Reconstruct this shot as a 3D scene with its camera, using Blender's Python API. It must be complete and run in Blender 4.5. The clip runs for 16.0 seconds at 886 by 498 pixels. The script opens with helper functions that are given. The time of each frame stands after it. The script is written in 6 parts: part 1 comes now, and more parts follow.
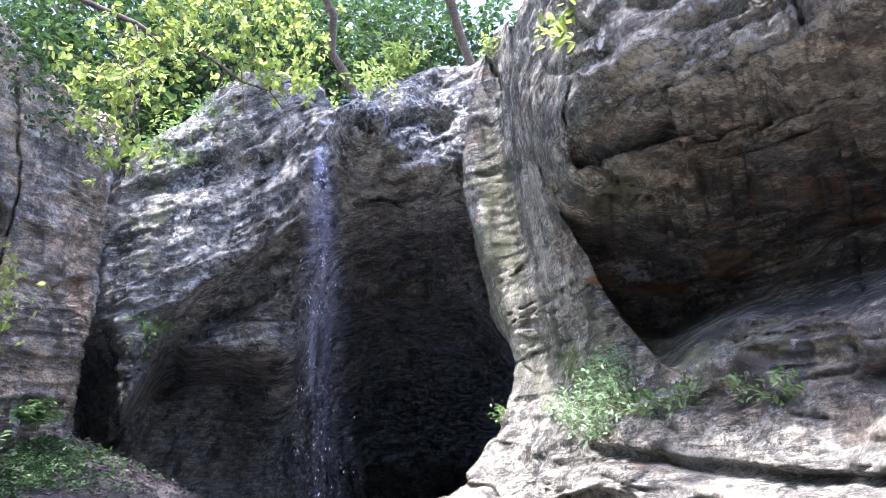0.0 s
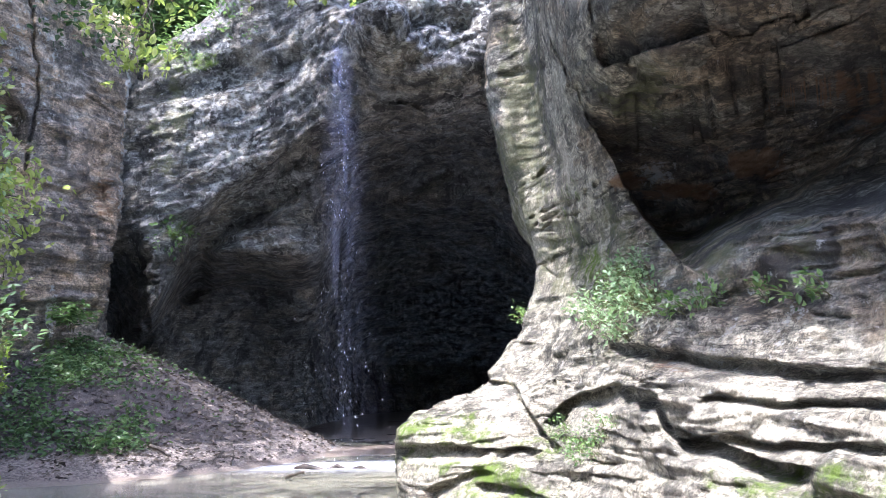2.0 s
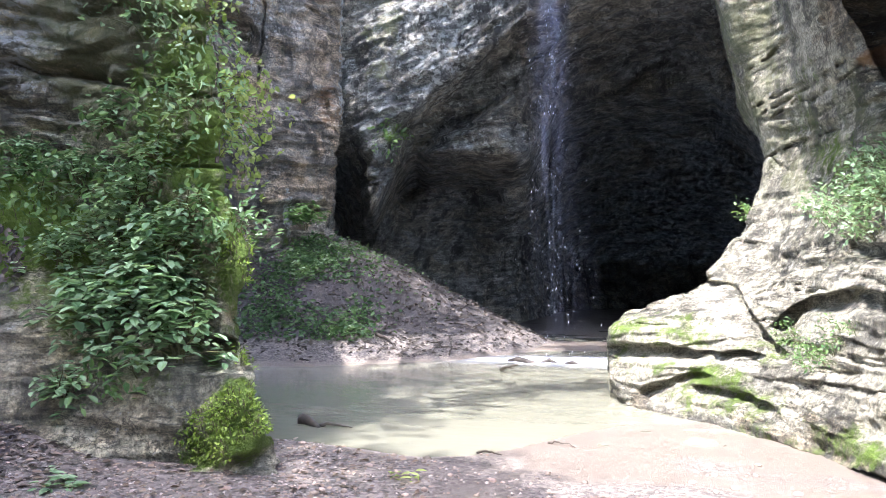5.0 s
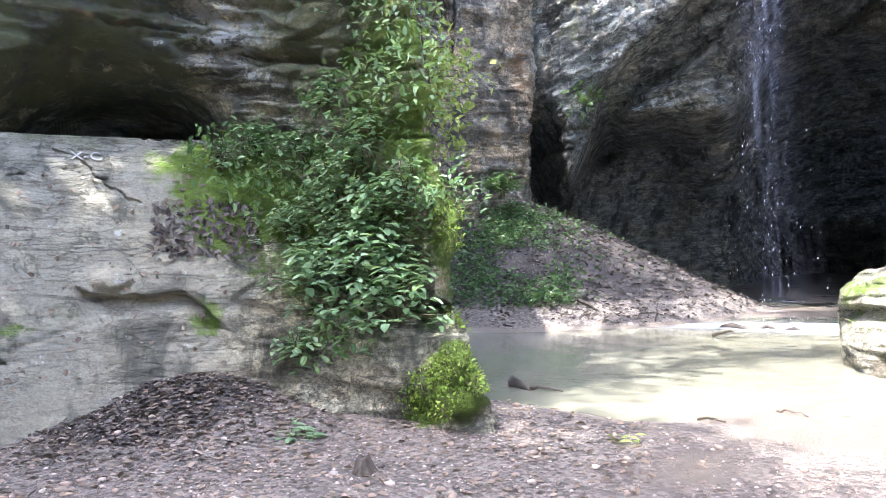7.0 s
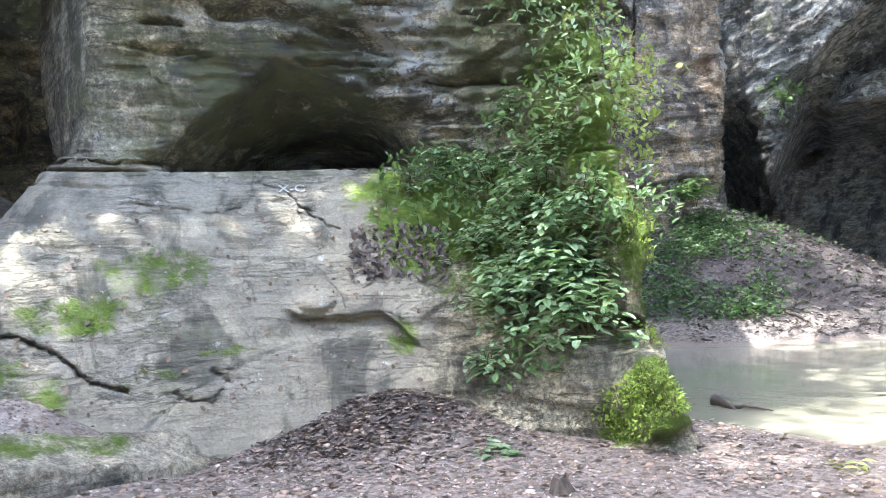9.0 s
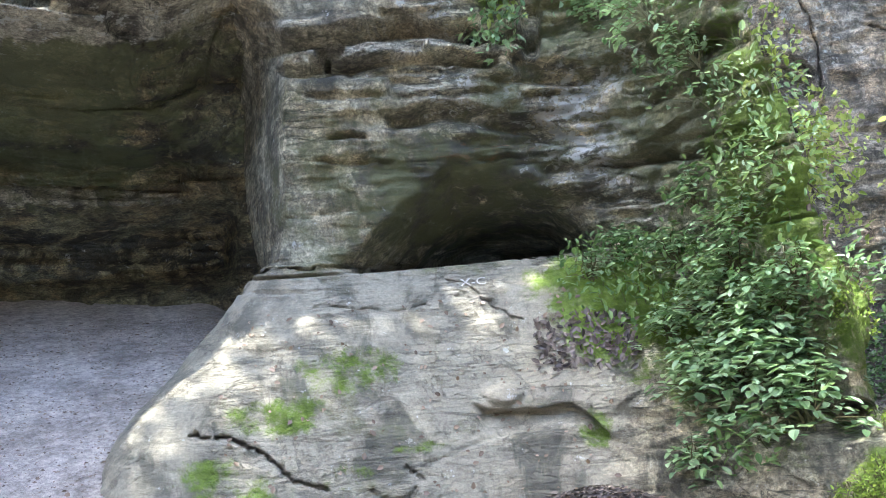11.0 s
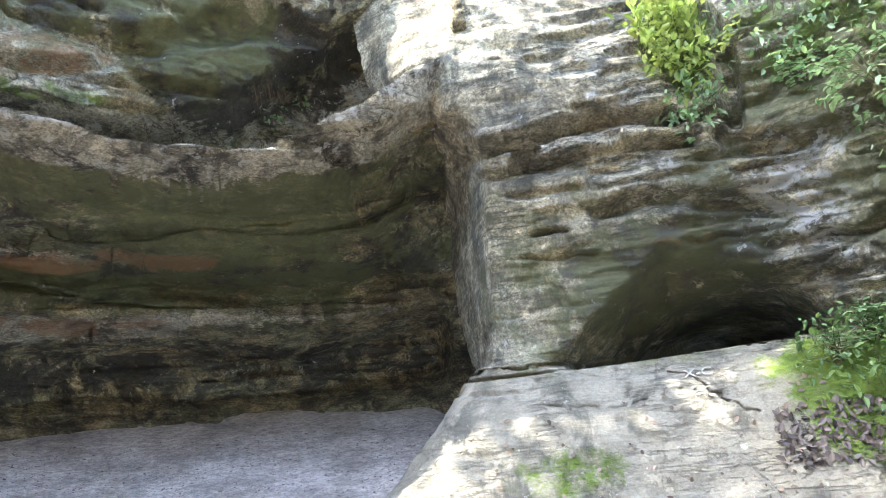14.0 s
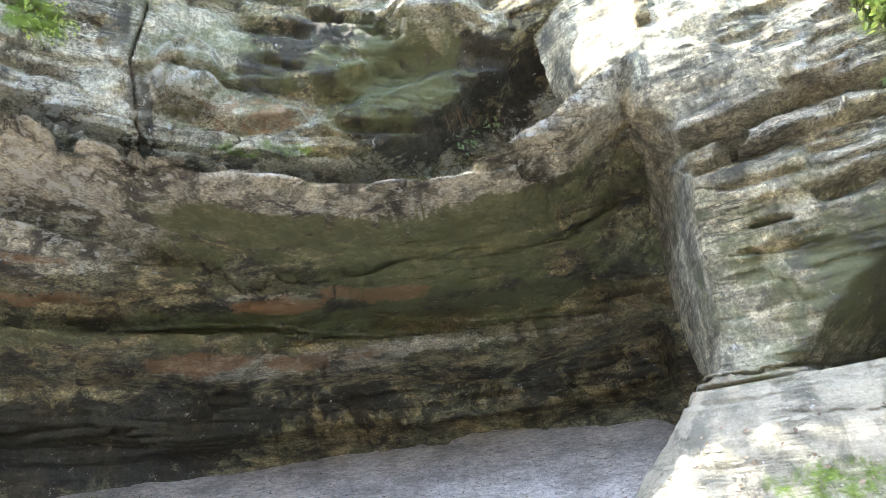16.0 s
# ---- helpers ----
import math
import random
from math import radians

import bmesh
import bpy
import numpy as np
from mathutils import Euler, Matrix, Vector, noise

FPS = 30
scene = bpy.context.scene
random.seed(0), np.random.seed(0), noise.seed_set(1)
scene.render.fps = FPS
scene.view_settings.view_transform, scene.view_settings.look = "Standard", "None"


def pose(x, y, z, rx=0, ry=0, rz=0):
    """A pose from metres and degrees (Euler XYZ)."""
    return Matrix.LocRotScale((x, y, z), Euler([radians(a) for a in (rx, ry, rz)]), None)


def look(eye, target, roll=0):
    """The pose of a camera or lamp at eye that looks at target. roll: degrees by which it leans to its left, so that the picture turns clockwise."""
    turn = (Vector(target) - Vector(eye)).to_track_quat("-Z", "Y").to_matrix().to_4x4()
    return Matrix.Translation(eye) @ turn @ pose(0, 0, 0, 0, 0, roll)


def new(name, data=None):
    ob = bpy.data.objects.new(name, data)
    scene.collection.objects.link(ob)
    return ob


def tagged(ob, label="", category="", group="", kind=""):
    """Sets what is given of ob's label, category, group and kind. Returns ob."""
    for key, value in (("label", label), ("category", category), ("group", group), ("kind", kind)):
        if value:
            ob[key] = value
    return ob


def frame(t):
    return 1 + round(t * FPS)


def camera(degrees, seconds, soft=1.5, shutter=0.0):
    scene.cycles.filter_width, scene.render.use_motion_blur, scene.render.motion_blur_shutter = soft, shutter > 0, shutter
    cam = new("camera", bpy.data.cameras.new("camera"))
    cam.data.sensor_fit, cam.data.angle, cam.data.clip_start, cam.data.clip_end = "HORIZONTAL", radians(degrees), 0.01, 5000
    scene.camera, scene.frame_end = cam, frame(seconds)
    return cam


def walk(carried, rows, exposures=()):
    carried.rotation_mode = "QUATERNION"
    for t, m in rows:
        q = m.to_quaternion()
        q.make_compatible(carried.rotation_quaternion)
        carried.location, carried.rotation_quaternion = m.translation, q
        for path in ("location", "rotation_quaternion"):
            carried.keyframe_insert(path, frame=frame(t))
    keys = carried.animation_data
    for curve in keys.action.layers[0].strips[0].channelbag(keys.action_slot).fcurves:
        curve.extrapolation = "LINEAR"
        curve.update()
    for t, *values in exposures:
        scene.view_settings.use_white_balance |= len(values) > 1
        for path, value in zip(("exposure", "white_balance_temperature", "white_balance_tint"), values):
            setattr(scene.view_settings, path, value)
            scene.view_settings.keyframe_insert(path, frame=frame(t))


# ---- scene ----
cam = camera(60.8, 16.0, soft=0.6)
PATH = [
    (0, (-0.239, 0.067, 1.547), (-0.215, 1.973, 2.151), -1.5),
    (0.5, (-0.247, 0.072, 1.535), (-0.244, 2, 2.066), -1.3),
    (1, (-0.241, 0.091, 1.54), (-0.255, 2.035, 2.009), -1.3),
    (1.5, (-0.247, 0.1, 1.519), (-0.274, 2.055, 1.938), -1.1),
    (2, (-0.248, 0.098, 1.526), (-0.286, 2.065, 1.888), -1.3),
    (2.5, (-0.253, 0.105, 1.531), (-0.315, 2.084, 1.812), -1.3),
    (3, (-0.25, 0.127, 1.531), (-0.35, 2.114, 1.732), -0.9),
    (3.5, (-0.253, 0.135, 1.533), (-0.435, 2.121, 1.689), -0.7),
    (4, (-0.256, 0.144, 1.527), (-0.548, 2.118, 1.663), -0.4),
    (4.5, (-0.267, 0.146, 1.533), (-0.696, 2.096, 1.656), -0.1),
    (5, (-0.259, 0.177, 1.543), (-0.847, 2.086, 1.644), -0.2),
    (7.5, (-0.421, 0.141, 1.485), (-1.561, 1.785, 1.511), -2.7),
    (8, (-0.423, 0.124, 1.486), (-1.66, 1.694, 1.521), -4.0),
    (8.5, (-0.414, 0.147, 1.51), (-1.773, 1.613, 1.561), -4.0),
    (9, (-0.409, 0.154, 1.503), (-1.839, 1.55, 1.592), -3.4),
    (9.5, (-0.419, 0.155, 1.503), (-1.922, 1.464, 1.662), -4.1),
    (12, (-0.501, 0.205, 1.543), (-2.254, 1.049, 2.006), -5.8),
    (12.5, (-0.506, 0.207, 1.546), (-2.275, 0.982, 2.064), -5.9),
    (13, (-0.511, 0.209, 1.549), (-2.283, 0.932, 2.13), -5.9),
    (13.5, (-0.524, 0.214, 1.557), (-2.314, 0.855, 2.179), -6.3),
    (14, (-0.535, 0.212, 1.562), (-2.354, 0.73, 2.214), -6.4),
    (14.5, (-0.543, 0.22, 1.566), (-2.38, 0.619, 2.248), -6.7),
    (15, (-0.546, 0.216, 1.564), (-2.397, 0.465, 2.279), -7.1),
    (15.5, (-0.578, 0.224, 1.58), (-2.437, 0.326, 2.311), -7.0),
    (16, (-0.614, 0.238, 1.601), (-2.47, 0.225, 2.347), -7.0),
]
walk(cam, [(t, look(eye, target, roll)) for t, eye, target, roll in PATH], exposures=[(0.0, 3.2, 5750, 26), (3.5, 3.0, 6050, 19), (5.0, 3.2, 6100, 18), (9.0, 3.7, 6300, 13), (12.5, 3.88, 6500, 12), (14.2, 4.28, 6750, 12), (16.0, 4.55, 7000, 10)])

# ---- light ----
world = bpy.data.worlds.new("sky")
scene.world = world
world.use_nodes = True
wn = world.node_tree.nodes
sky = wn.new("ShaderNodeTexSky")
sky.sky_type, sky.sun_disc = "NISHITA", False
SUN_AZ, SUN_EL = -164.0, 66.0  # degrees: azimuth from +y to the right, height over the horizon
sky.dust_density, sky.air_density = 2.5, 0.9
sky.sun_elevation, sky.sun_rotation = radians(SUN_EL), radians(SUN_AZ)
world.node_tree.links.new(sky.outputs[0], wn["Background"].inputs[0])
wn["Background"].inputs[1].default_value = 0.15
sun = new("sun", bpy.data.lights.new("sun", "SUN"))
sun.data.energy, sun.data.angle, sun.data.color = 1.85, radians(0.7), (1.0, 0.965, 0.90)
_d = Vector((math.sin(radians(SUN_AZ)) * math.cos(radians(SUN_EL)), math.cos(radians(SUN_AZ)) * math.cos(radians(SUN_EL)), math.sin(radians(SUN_EL))))
sun.matrix_world = look(_d * 60, (0, 0, 0))


# ---- noise on arrays ----
def hash3(i, j, k, seed):
    n = (i.astype(np.int64) * 73856093) ^ (j.astype(np.int64) * 19349663) ^ (k.astype(np.int64) * 83492791) ^ (seed * 2654435761)
    n = (n ^ (n >> 13)) * 1274126177 & 0x7FFFFFFF
    n = (n ^ (n >> 15)) * 668265263 & 0x7FFFFFFF
    return ((n ^ (n >> 12)) & 0xFFFFF) / float(0xFFFFF)


def vnoise(x, y, z, seed=0):
    """Smooth noise from -1 to 1."""
    i, j, k = np.floor(x), np.floor(y), np.floor(z)
    u, v, w = x - i, y - j, z - k
    u, v, w = u * u * (3 - 2 * u), v * v * (3 - 2 * v), w * w * (3 - 2 * w)
    def c(a, b, d):
        return hash3(i + a, j + b, k + d, seed)
    low = (c(0, 0, 0) * (1 - u) + c(1, 0, 0) * u) * (1 - v) + (c(0, 1, 0) * (1 - u) + c(1, 1, 0) * u) * v
    top = (c(0, 0, 1) * (1 - u) + c(1, 0, 1) * u) * (1 - v) + (c(0, 1, 1) * (1 - u) + c(1, 1, 1) * u) * v
    return (low * (1 - w) + top * w) * 2 - 1


def fbm(x, y, z, octaves=4, seed=0):
    total, amp = 0.0, 1.0
    for o in range(octaves):
        total = total + amp * vnoise(x * 2**o, y * 2**o, z * 2**o, seed + o)
        amp *= 0.5
    return total / 1.9


def smooth(a, b, x):
    t = np.clip((x - a) / (b - a), 0, 1)
    return t * t * (3 - 2 * t)


# ---- the rock ----
MX, MY, MZ = -0.3, 0.15, 1.55  # the middle of the canyon floor's near end, at eye height


def polar(az, r, z, grow=1.0):
    a = np.radians(az)
    return np.stack([MX + r * grow * np.sin(a), MY + r * grow * np.cos(a), MZ + (z - MZ) * grow], -1)


def spline(p, n, axis, at=None):
    """Catmull-Rom through the points p along an axis, n samples, or at the given places."""
    p = np.moveaxis(p, axis, 0)
    m = len(p)
    q = np.concatenate([2 * p[:1] - p[1:2], p, 2 * p[-1:] - p[-2:-1]])
    s = np.linspace(0, m - 1, n) if at is None else at
    i = np.minimum(s.astype(int), m - 2)
    f = (s - i).reshape(-1, *([1] * (p.ndim - 1)))
    a, b, c, d = q[i], q[i + 1], q[i + 2], q[i + 3]
    out = 0.5 * (2 * b + (c - a) * f + (2 * a - 5 * b + 4 * c - d) * f * f + (3 * b - a - 3 * c + d) * f**3)
    return np.moveaxis(out, 0, axis)


def normals(p):
    n = np.cross(np.gradient(p, axis=0), np.gradient(p, axis=1))
    return n / np.maximum(np.linalg.norm(n, axis=-1, keepdims=True), 1e-9)


def sheet(name, p, mat, masks=None):
    """A grid of points as one mesh, with masks as point attributes."""
    nu, nv = p.shape[:2]
    me = bpy.data.meshes.new(name)
    idx = np.arange(nu * nv).reshape(nu, nv)
    quads = np.stack([idx[:-1, :-1], idx[1:, :-1], idx[1:, 1:], idx[:-1, 1:]], -1).reshape(-1, 4)
    me.vertices.add(nu * nv)
    me.vertices.foreach_set("co", p.astype(np.float32).ravel())
    me.loops.add(quads.size)
    me.loops.foreach_set("vertex_index", quads.astype(np.int32).ravel())
    me.polygons.add(len(quads))
    me.polygons.foreach_set("loop_start", np.arange(0, quads.size, 4, dtype=np.int32))
    me.polygons.foreach_set("use_smooth", np.ones(len(quads), dtype=bool))
    me.update()
    for key, value in (masks or {}).items():
        me.attributes.new(key, "FLOAT", "POINT").data.foreach_set("value", value.astype(np.float32).ravel())
    me.materials.append(mat)
    return new(name, me)


def stretch(n, weights):
    """Where n samples fall along the stations, thick where the weight is large."""
    w = np.repeat(np.array(weights, float), 50)
    c = np.concatenate([[0], np.cumsum(w)])
    return np.interp(np.linspace(0, c[-1], n), c, np.linspace(0, len(weights), len(c)))


def place(p):
    """Azimuth and height angle of points, seen from the canyon's middle, and the way outwards from it."""
    dx, dy = p[..., 0] - MX, p[..., 1] - MY
    r = np.hypot(dx, dy)
    out = np.stack([dx / r, dy / r, 0 * r], -1)
    return np.degrees(np.arctan2(dx, dy)), np.degrees(np.arctan2(p[..., 2] - MZ, r)), out


def hollow(p, az, el, waz, wel, depth, soft=0.5):
    """Press a rounded hollow into the rock (a swelling, where depth is negative)."""
    a, e, out = place(p)
    q = ((a - az) / waz) ** 2 + ((e - el) / wel) ** 2
    return p + out * (depth * smooth(1.0, 1.0 - soft, q))[..., None]


def undercut(p, azs, els, depth, lip=0.5, fade=6.0, base=-90.0, side=None):
    """Cut the rock back below a line, so that what is above stands out over it; the cut dies away downwards."""
    a, e, out = place(p)
    wob = 0.35 * fbm(a * 0.6, e * 0.6, 0 * a, 3, 77)
    d = np.interp(a, azs, els) + wob - e
    ends = smooth(azs[0], azs[0] + 1.5, a) * smooth(azs[-1], azs[-1] - 1.5, a)
    m = smooth(0, lip, d) * (1 - smooth(fade * 0.4, fade, d)) * ends * smooth(base - 0.4, base + 0.3, e)
    if side:  # the cut keeps to the right of a line of (height angles, azimuths)
        m = m * smooth(0, 0.7, a - np.interp(e, *side) + wob)
    return p + out * (depth * m)[..., None]


def ledges(p, az0, az1, el0, el1, count, depth, seed, tilt=0.0, span_az=7.0):
    """Many short broken ledges over a stretch of rock, each cut back below its own line."""
    rng = np.random.default_rng(seed)
    a, e, out = place(p)
    push = np.zeros(a.shape)
    wob = 0.3 * fbm(a * 0.8, e * 0.8, 0 * a, 3, seed)
    for k in range(count):
        c, h = rng.uniform(az0, az1), el0 + (el1 - el0) * (k + rng.uniform(0, 0.8)) / count
        w, d, fade = span_az * rng.uniform(0.3, 1.0), depth * rng.uniform(0.4, 1.2), rng.uniform(0.5, 1.5)
        down = h + tilt * (a - c) + wob - e
        ends = smooth(w, w * 0.6, np.abs(a - c))
        push = np.maximum(push, d * smooth(0, 0.16, down) * (1 - smooth(fade * 0.3, fade, down)) * ends)
    return p + out * push[..., None]


def crack(p, line, width, depth):
    """A crack along a broken line of (azimuth, height angle)."""
    a, e, out = place(p)
    wob = 0.5 * fbm(a * 1.5, e * 1.5, 0 * a, 3, 31)
    best = np.full(a.shape, 1e9)
    for (a0, e0), (a1, e1) in zip(line[:-1], line[1:]):
        dx, dy = a1 - a0, e1 - e0
        t = np.clip(((a - a0) * dx + (e - e0) * dy) / (dx * dx + dy * dy), 0, 1)
        best = np.minimum(best, np.hypot(a - a0 - t * dx + wob * 0.6, e - e0 - t * dy + wob * 0.6))
    return p + out * (depth * smooth(width, width * 0.3, best))[..., None]


def blobs(p, spots):
    """A mask from spots of (azimuth, height angle, half width, half height, strength)."""
    a, e, _ = place(p)
    m = np.zeros(a.shape)
    for az, el, wa, we, s in spots:
        q = ((a - az) / (1.3 * wa)) ** 2 + ((e - el) / (1.3 * we)) ** 2
        m = np.maximum(m, s * np.exp(-q * q))
    return m


def inward(p):
    """Normals that look into the canyon."""
    n = normals(p)
    return n if np.sum(n * place(p)[2]) < 0 else -n


def strata(x, y, zz, thick, freq, seed, sharp=0.3):
    """Beds that each weather back on their own line, with short broken steps between them, -1 to 1."""
    s = zz / thick + 0.45 * vnoise(x * freq * 0.4, y * freq * 0.4, zz * 0.2, seed + 5)
    k = np.floor(s)
    f = smooth(1 - sharp, 1.0, s - k)
    zero = np.zeros_like(k)
    def edge(j):
        q = vnoise(x * freq, y * freq, j * 5.37, seed) + 0.55 * vnoise(x * freq * 2.7, y * freq * 2.7, j * 3.11, seed + 1)
        return 0.65 * np.clip(1.9 * q, -1, 1) + 0.35 * (hash3(j, zero, zero, seed + 2) * 2 - 1)
    return edge(k) * (1 - f) + edge(k + 1) * f


def facets(x, y, z, size, seed, tall=1.7):
    """Broken rock: flat faces of irregular blocks, each set in or out and tilted on its own, -1 to 1."""
    qx, qy, qz = x / size, y / size, z / size * tall
    i0, j0, k0 = np.floor(qx - 0.5), np.floor(qy - 0.5), np.floor(qz - 0.5)
    best, out = np.full(x.shape, 1e9), np.zeros(x.shape)
    for c in range(8):
        i, j, k = i0 + (c & 1), j0 + (c >> 1 & 1), k0 + (c >> 2)
        a, b, d = hash3(i, j, k, seed), hash3(i, j, k, seed + 1), hash3(i, j, k, seed + 2)
        ox, oy, oz = qx - i - 0.15 - 0.7 * a, qy - j - 0.15 - 0.7 * b, qz - k - 0.15 - 0.7 * d
        r = ox * ox + oy * oy + oz * oz
        near = r < best
        best = np.where(near, r, best)
        out = np.where(near, (a * 7.13 % 1) * 2 - 1 + 1.2 * (ox * (b - 0.5) + oy * (d - 0.5)) + 0.9 * oz * (a - 0.35), out)
    return np.clip(out, -1.3, 1.3)


def shelf(p, azs, tops, lows, depth, soft=0.5):
    """Draw a band of rock out towards the canyon, between two lines."""
    a, e, out = place(p)
    wob = 0.4 * fbm(a * 0.5, e * 0.5, 0 * a, 3, 78)
    ends = smooth(azs[0], azs[0] + 2, a) * smooth(azs[-1], azs[-1] - 2, a)
    m = smooth(0, soft, np.interp(a, azs, tops) + wob - e) * smooth(0, soft, e - np.interp(a, azs, lows) - wob) * ends
    return p - out * (depth * m)[..., None]


def cliff(stations, nu, nv, weights, grow=1.0, seed=0, dip=(0.0, 0.0), rough=1.0, calm=None, rim=True):
    """A rock face lofted over upright stations, each a row of (azimuth, distance, height), and weathered along its beds."""
    cage = np.array(stations, float)
    p = polar(cage[..., 0], cage[..., 1], cage[..., 2], grow)
    p = spline(p, 0, 0, stretch(nu, weights))
    p = spline(p, nv, 1)
    if rim:  # the plateau behind the rim
        a, e, out = place(p[:, -1])
        back = [p[:, -1] + out * k + np.array([0, 0, h]) for k, h in ((0.8, 0.25), (2.5, 0.6), (6, 0.9), (14, 1.2))]
        p = np.concatenate([p, np.stack(back, 1)], 1)
    n = inward(p)
    x, y, z = p[..., 0], p[..., 1], p[..., 2]
    warp = 0.30 * fbm(x * 0.35, y * 0.35, z * 0.5, 3, seed + 7) + 0.06 * fbm(x * 1.7, y * 1.7, z * 1.7, 2, seed + 8)
    zz = z + warp + dip[0] * x + dip[1] * y
    fade = smooth(-0.45, 0.35, fbm(x * 0.45, y * 0.45, z * 0.9, 3, seed + 3))
    fine = smooth(-0.5, 0.4, fbm(x * 0.8, y * 0.8, z * 1.6, 2, seed + 4))
    wx, wy = x + 0.18 * fbm(x * 1.1, y * 1.1, z * 1.1, 2, seed + 41), y + 0.18 * fbm(x * 1.1, y * 1.1, z * 1.1, 2, seed + 42)
    d = 0.13 * strata(x, y, zz, 0.80, 0.45, seed + 30, 0.12) * fade
    d += 0.075 * strata(x, y, zz + 0.06 * x, 0.30, 0.9, seed + 34, 0.16)
    d += 0.085 * facets(wx, wy, zz, 0.75, seed + 50, 2.2) * (0.4 + 0.6 * fade)
    if calm is not None:
        d *= calm(p)
    soft = 1.0 if calm is None else 0.3 + 0.7 * calm(p)
    d += 0.14 * fbm(x * 0.55, y * 0.55, z * 0.9, 4, seed) * soft
    d += 0.028 * facets(wx, wy, zz, 0.26, seed + 53, 2.4) * soft * soft
    d += 0.034 * strata(x, y, zz - 0.05 * y, 0.115, 2.0, seed + 38, 0.25) * (0.35 + 0.65 * fine) * soft
    knob = np.abs(vnoise(x * 2.4 + warp, y * 2.4, zz * 5, seed + 12)) + 0.6 * np.abs(vnoise(x * 5.6, y * 5.6, zz * 11, seed + 13))
    d += 0.022 * (knob - 0.45) * (1.3 - 0.8 * fine) * soft
    d += 0.015 * fbm(x * 5.0, y * 5.0, z * 10, 3, seed + 5) * soft
    joint = np.abs(vnoise(x * 0.5 + 0.4 * warp, y * 0.5, zz * 0.45, seed + 9))
    d -= 0.10 * smooth(0.03, 0.0, joint) * fade * soft
    d *= rough
    return p + n * d[..., None], zz


def material(name):
    m = bpy.data.materials.new(name)
    m.use_nodes = True
    t = m.node_tree
    return m, t, t.nodes["Principled BSDF"]


def link(t, a, b):
    t.links.new(a, b)


def coords(t, scale):
    g = t.nodes.new("ShaderNodeNewGeometry")
    mp = t.nodes.new("ShaderNodeMapping")
    mp.inputs["Scale"].default_value = scale
    link(t, g.outputs["Position"], mp.inputs["Vector"])
    return mp.outputs[0]


def noise_tex(t, scale, detail=6, rough=0.6, stretch3=(1, 1, 1), distort=0.0):
    n = t.nodes.new("ShaderNodeTexNoise")
    n.inputs["Scale"].default_value, n.inputs["Detail"].default_value = scale, detail
    n.inputs["Roughness"].default_value, n.inputs["Distortion"].default_value = rough, distort
    link(t, coords(t, stretch3), n.inputs["Vector"])
    return n.outputs["Fac"]


def span(t, value, a, b, c=0.0, d=1.0):
    n = t.nodes.new("ShaderNodeMapRange")
    n.interpolation_type = "SMOOTHSTEP"
    for i, v in enumerate((a, b, c, d)):
        n.inputs[i + 1].default_value = v
    link(t, value, n.inputs[0])
    return n.outputs[0]


def calc(t, op, a, b):
    n = t.nodes.new("ShaderNodeMath")
    n.operation = op
    for i, v in enumerate((a, b)):
        if isinstance(v, (int, float)):
            n.inputs[i].default_value = v
        else:
            link(t, v, n.inputs[i])
    return n.outputs[0]


def blend(t, fac, a, b, kind="MIX"):
    n = t.nodes.new("ShaderNodeMix")
    n.data_type, n.blend_type = "RGBA", kind
    for v, sock in ((fac, n.inputs[0]), (a, n.inputs[6]), (b, n.inputs[7])):
        if isinstance(v, (int, float)):
            sock.default_value = v
        elif isinstance(v, tuple):
            sock.default_value = (*v, 1)
        else:
            link(t, v, sock)
    return n.outputs[2]


def attr(t, name):
    n = t.nodes.new("ShaderNodeAttribute")
    n.attribute_name = name
    return n.outputs["Fac"]


def bump(t, b, parts):
    last = None
    for height, strength, dist in parts:
        n = t.nodes.new("ShaderNodeBump")
        n.inputs["Strength"].default_value, n.inputs["Distance"].default_value = strength, dist
        link(t, height, n.inputs["Height"])
        if last:
            link(t, last, n.inputs["Normal"])
        last = n.outputs[0]
    link(t, last, b.inputs["Normal"])


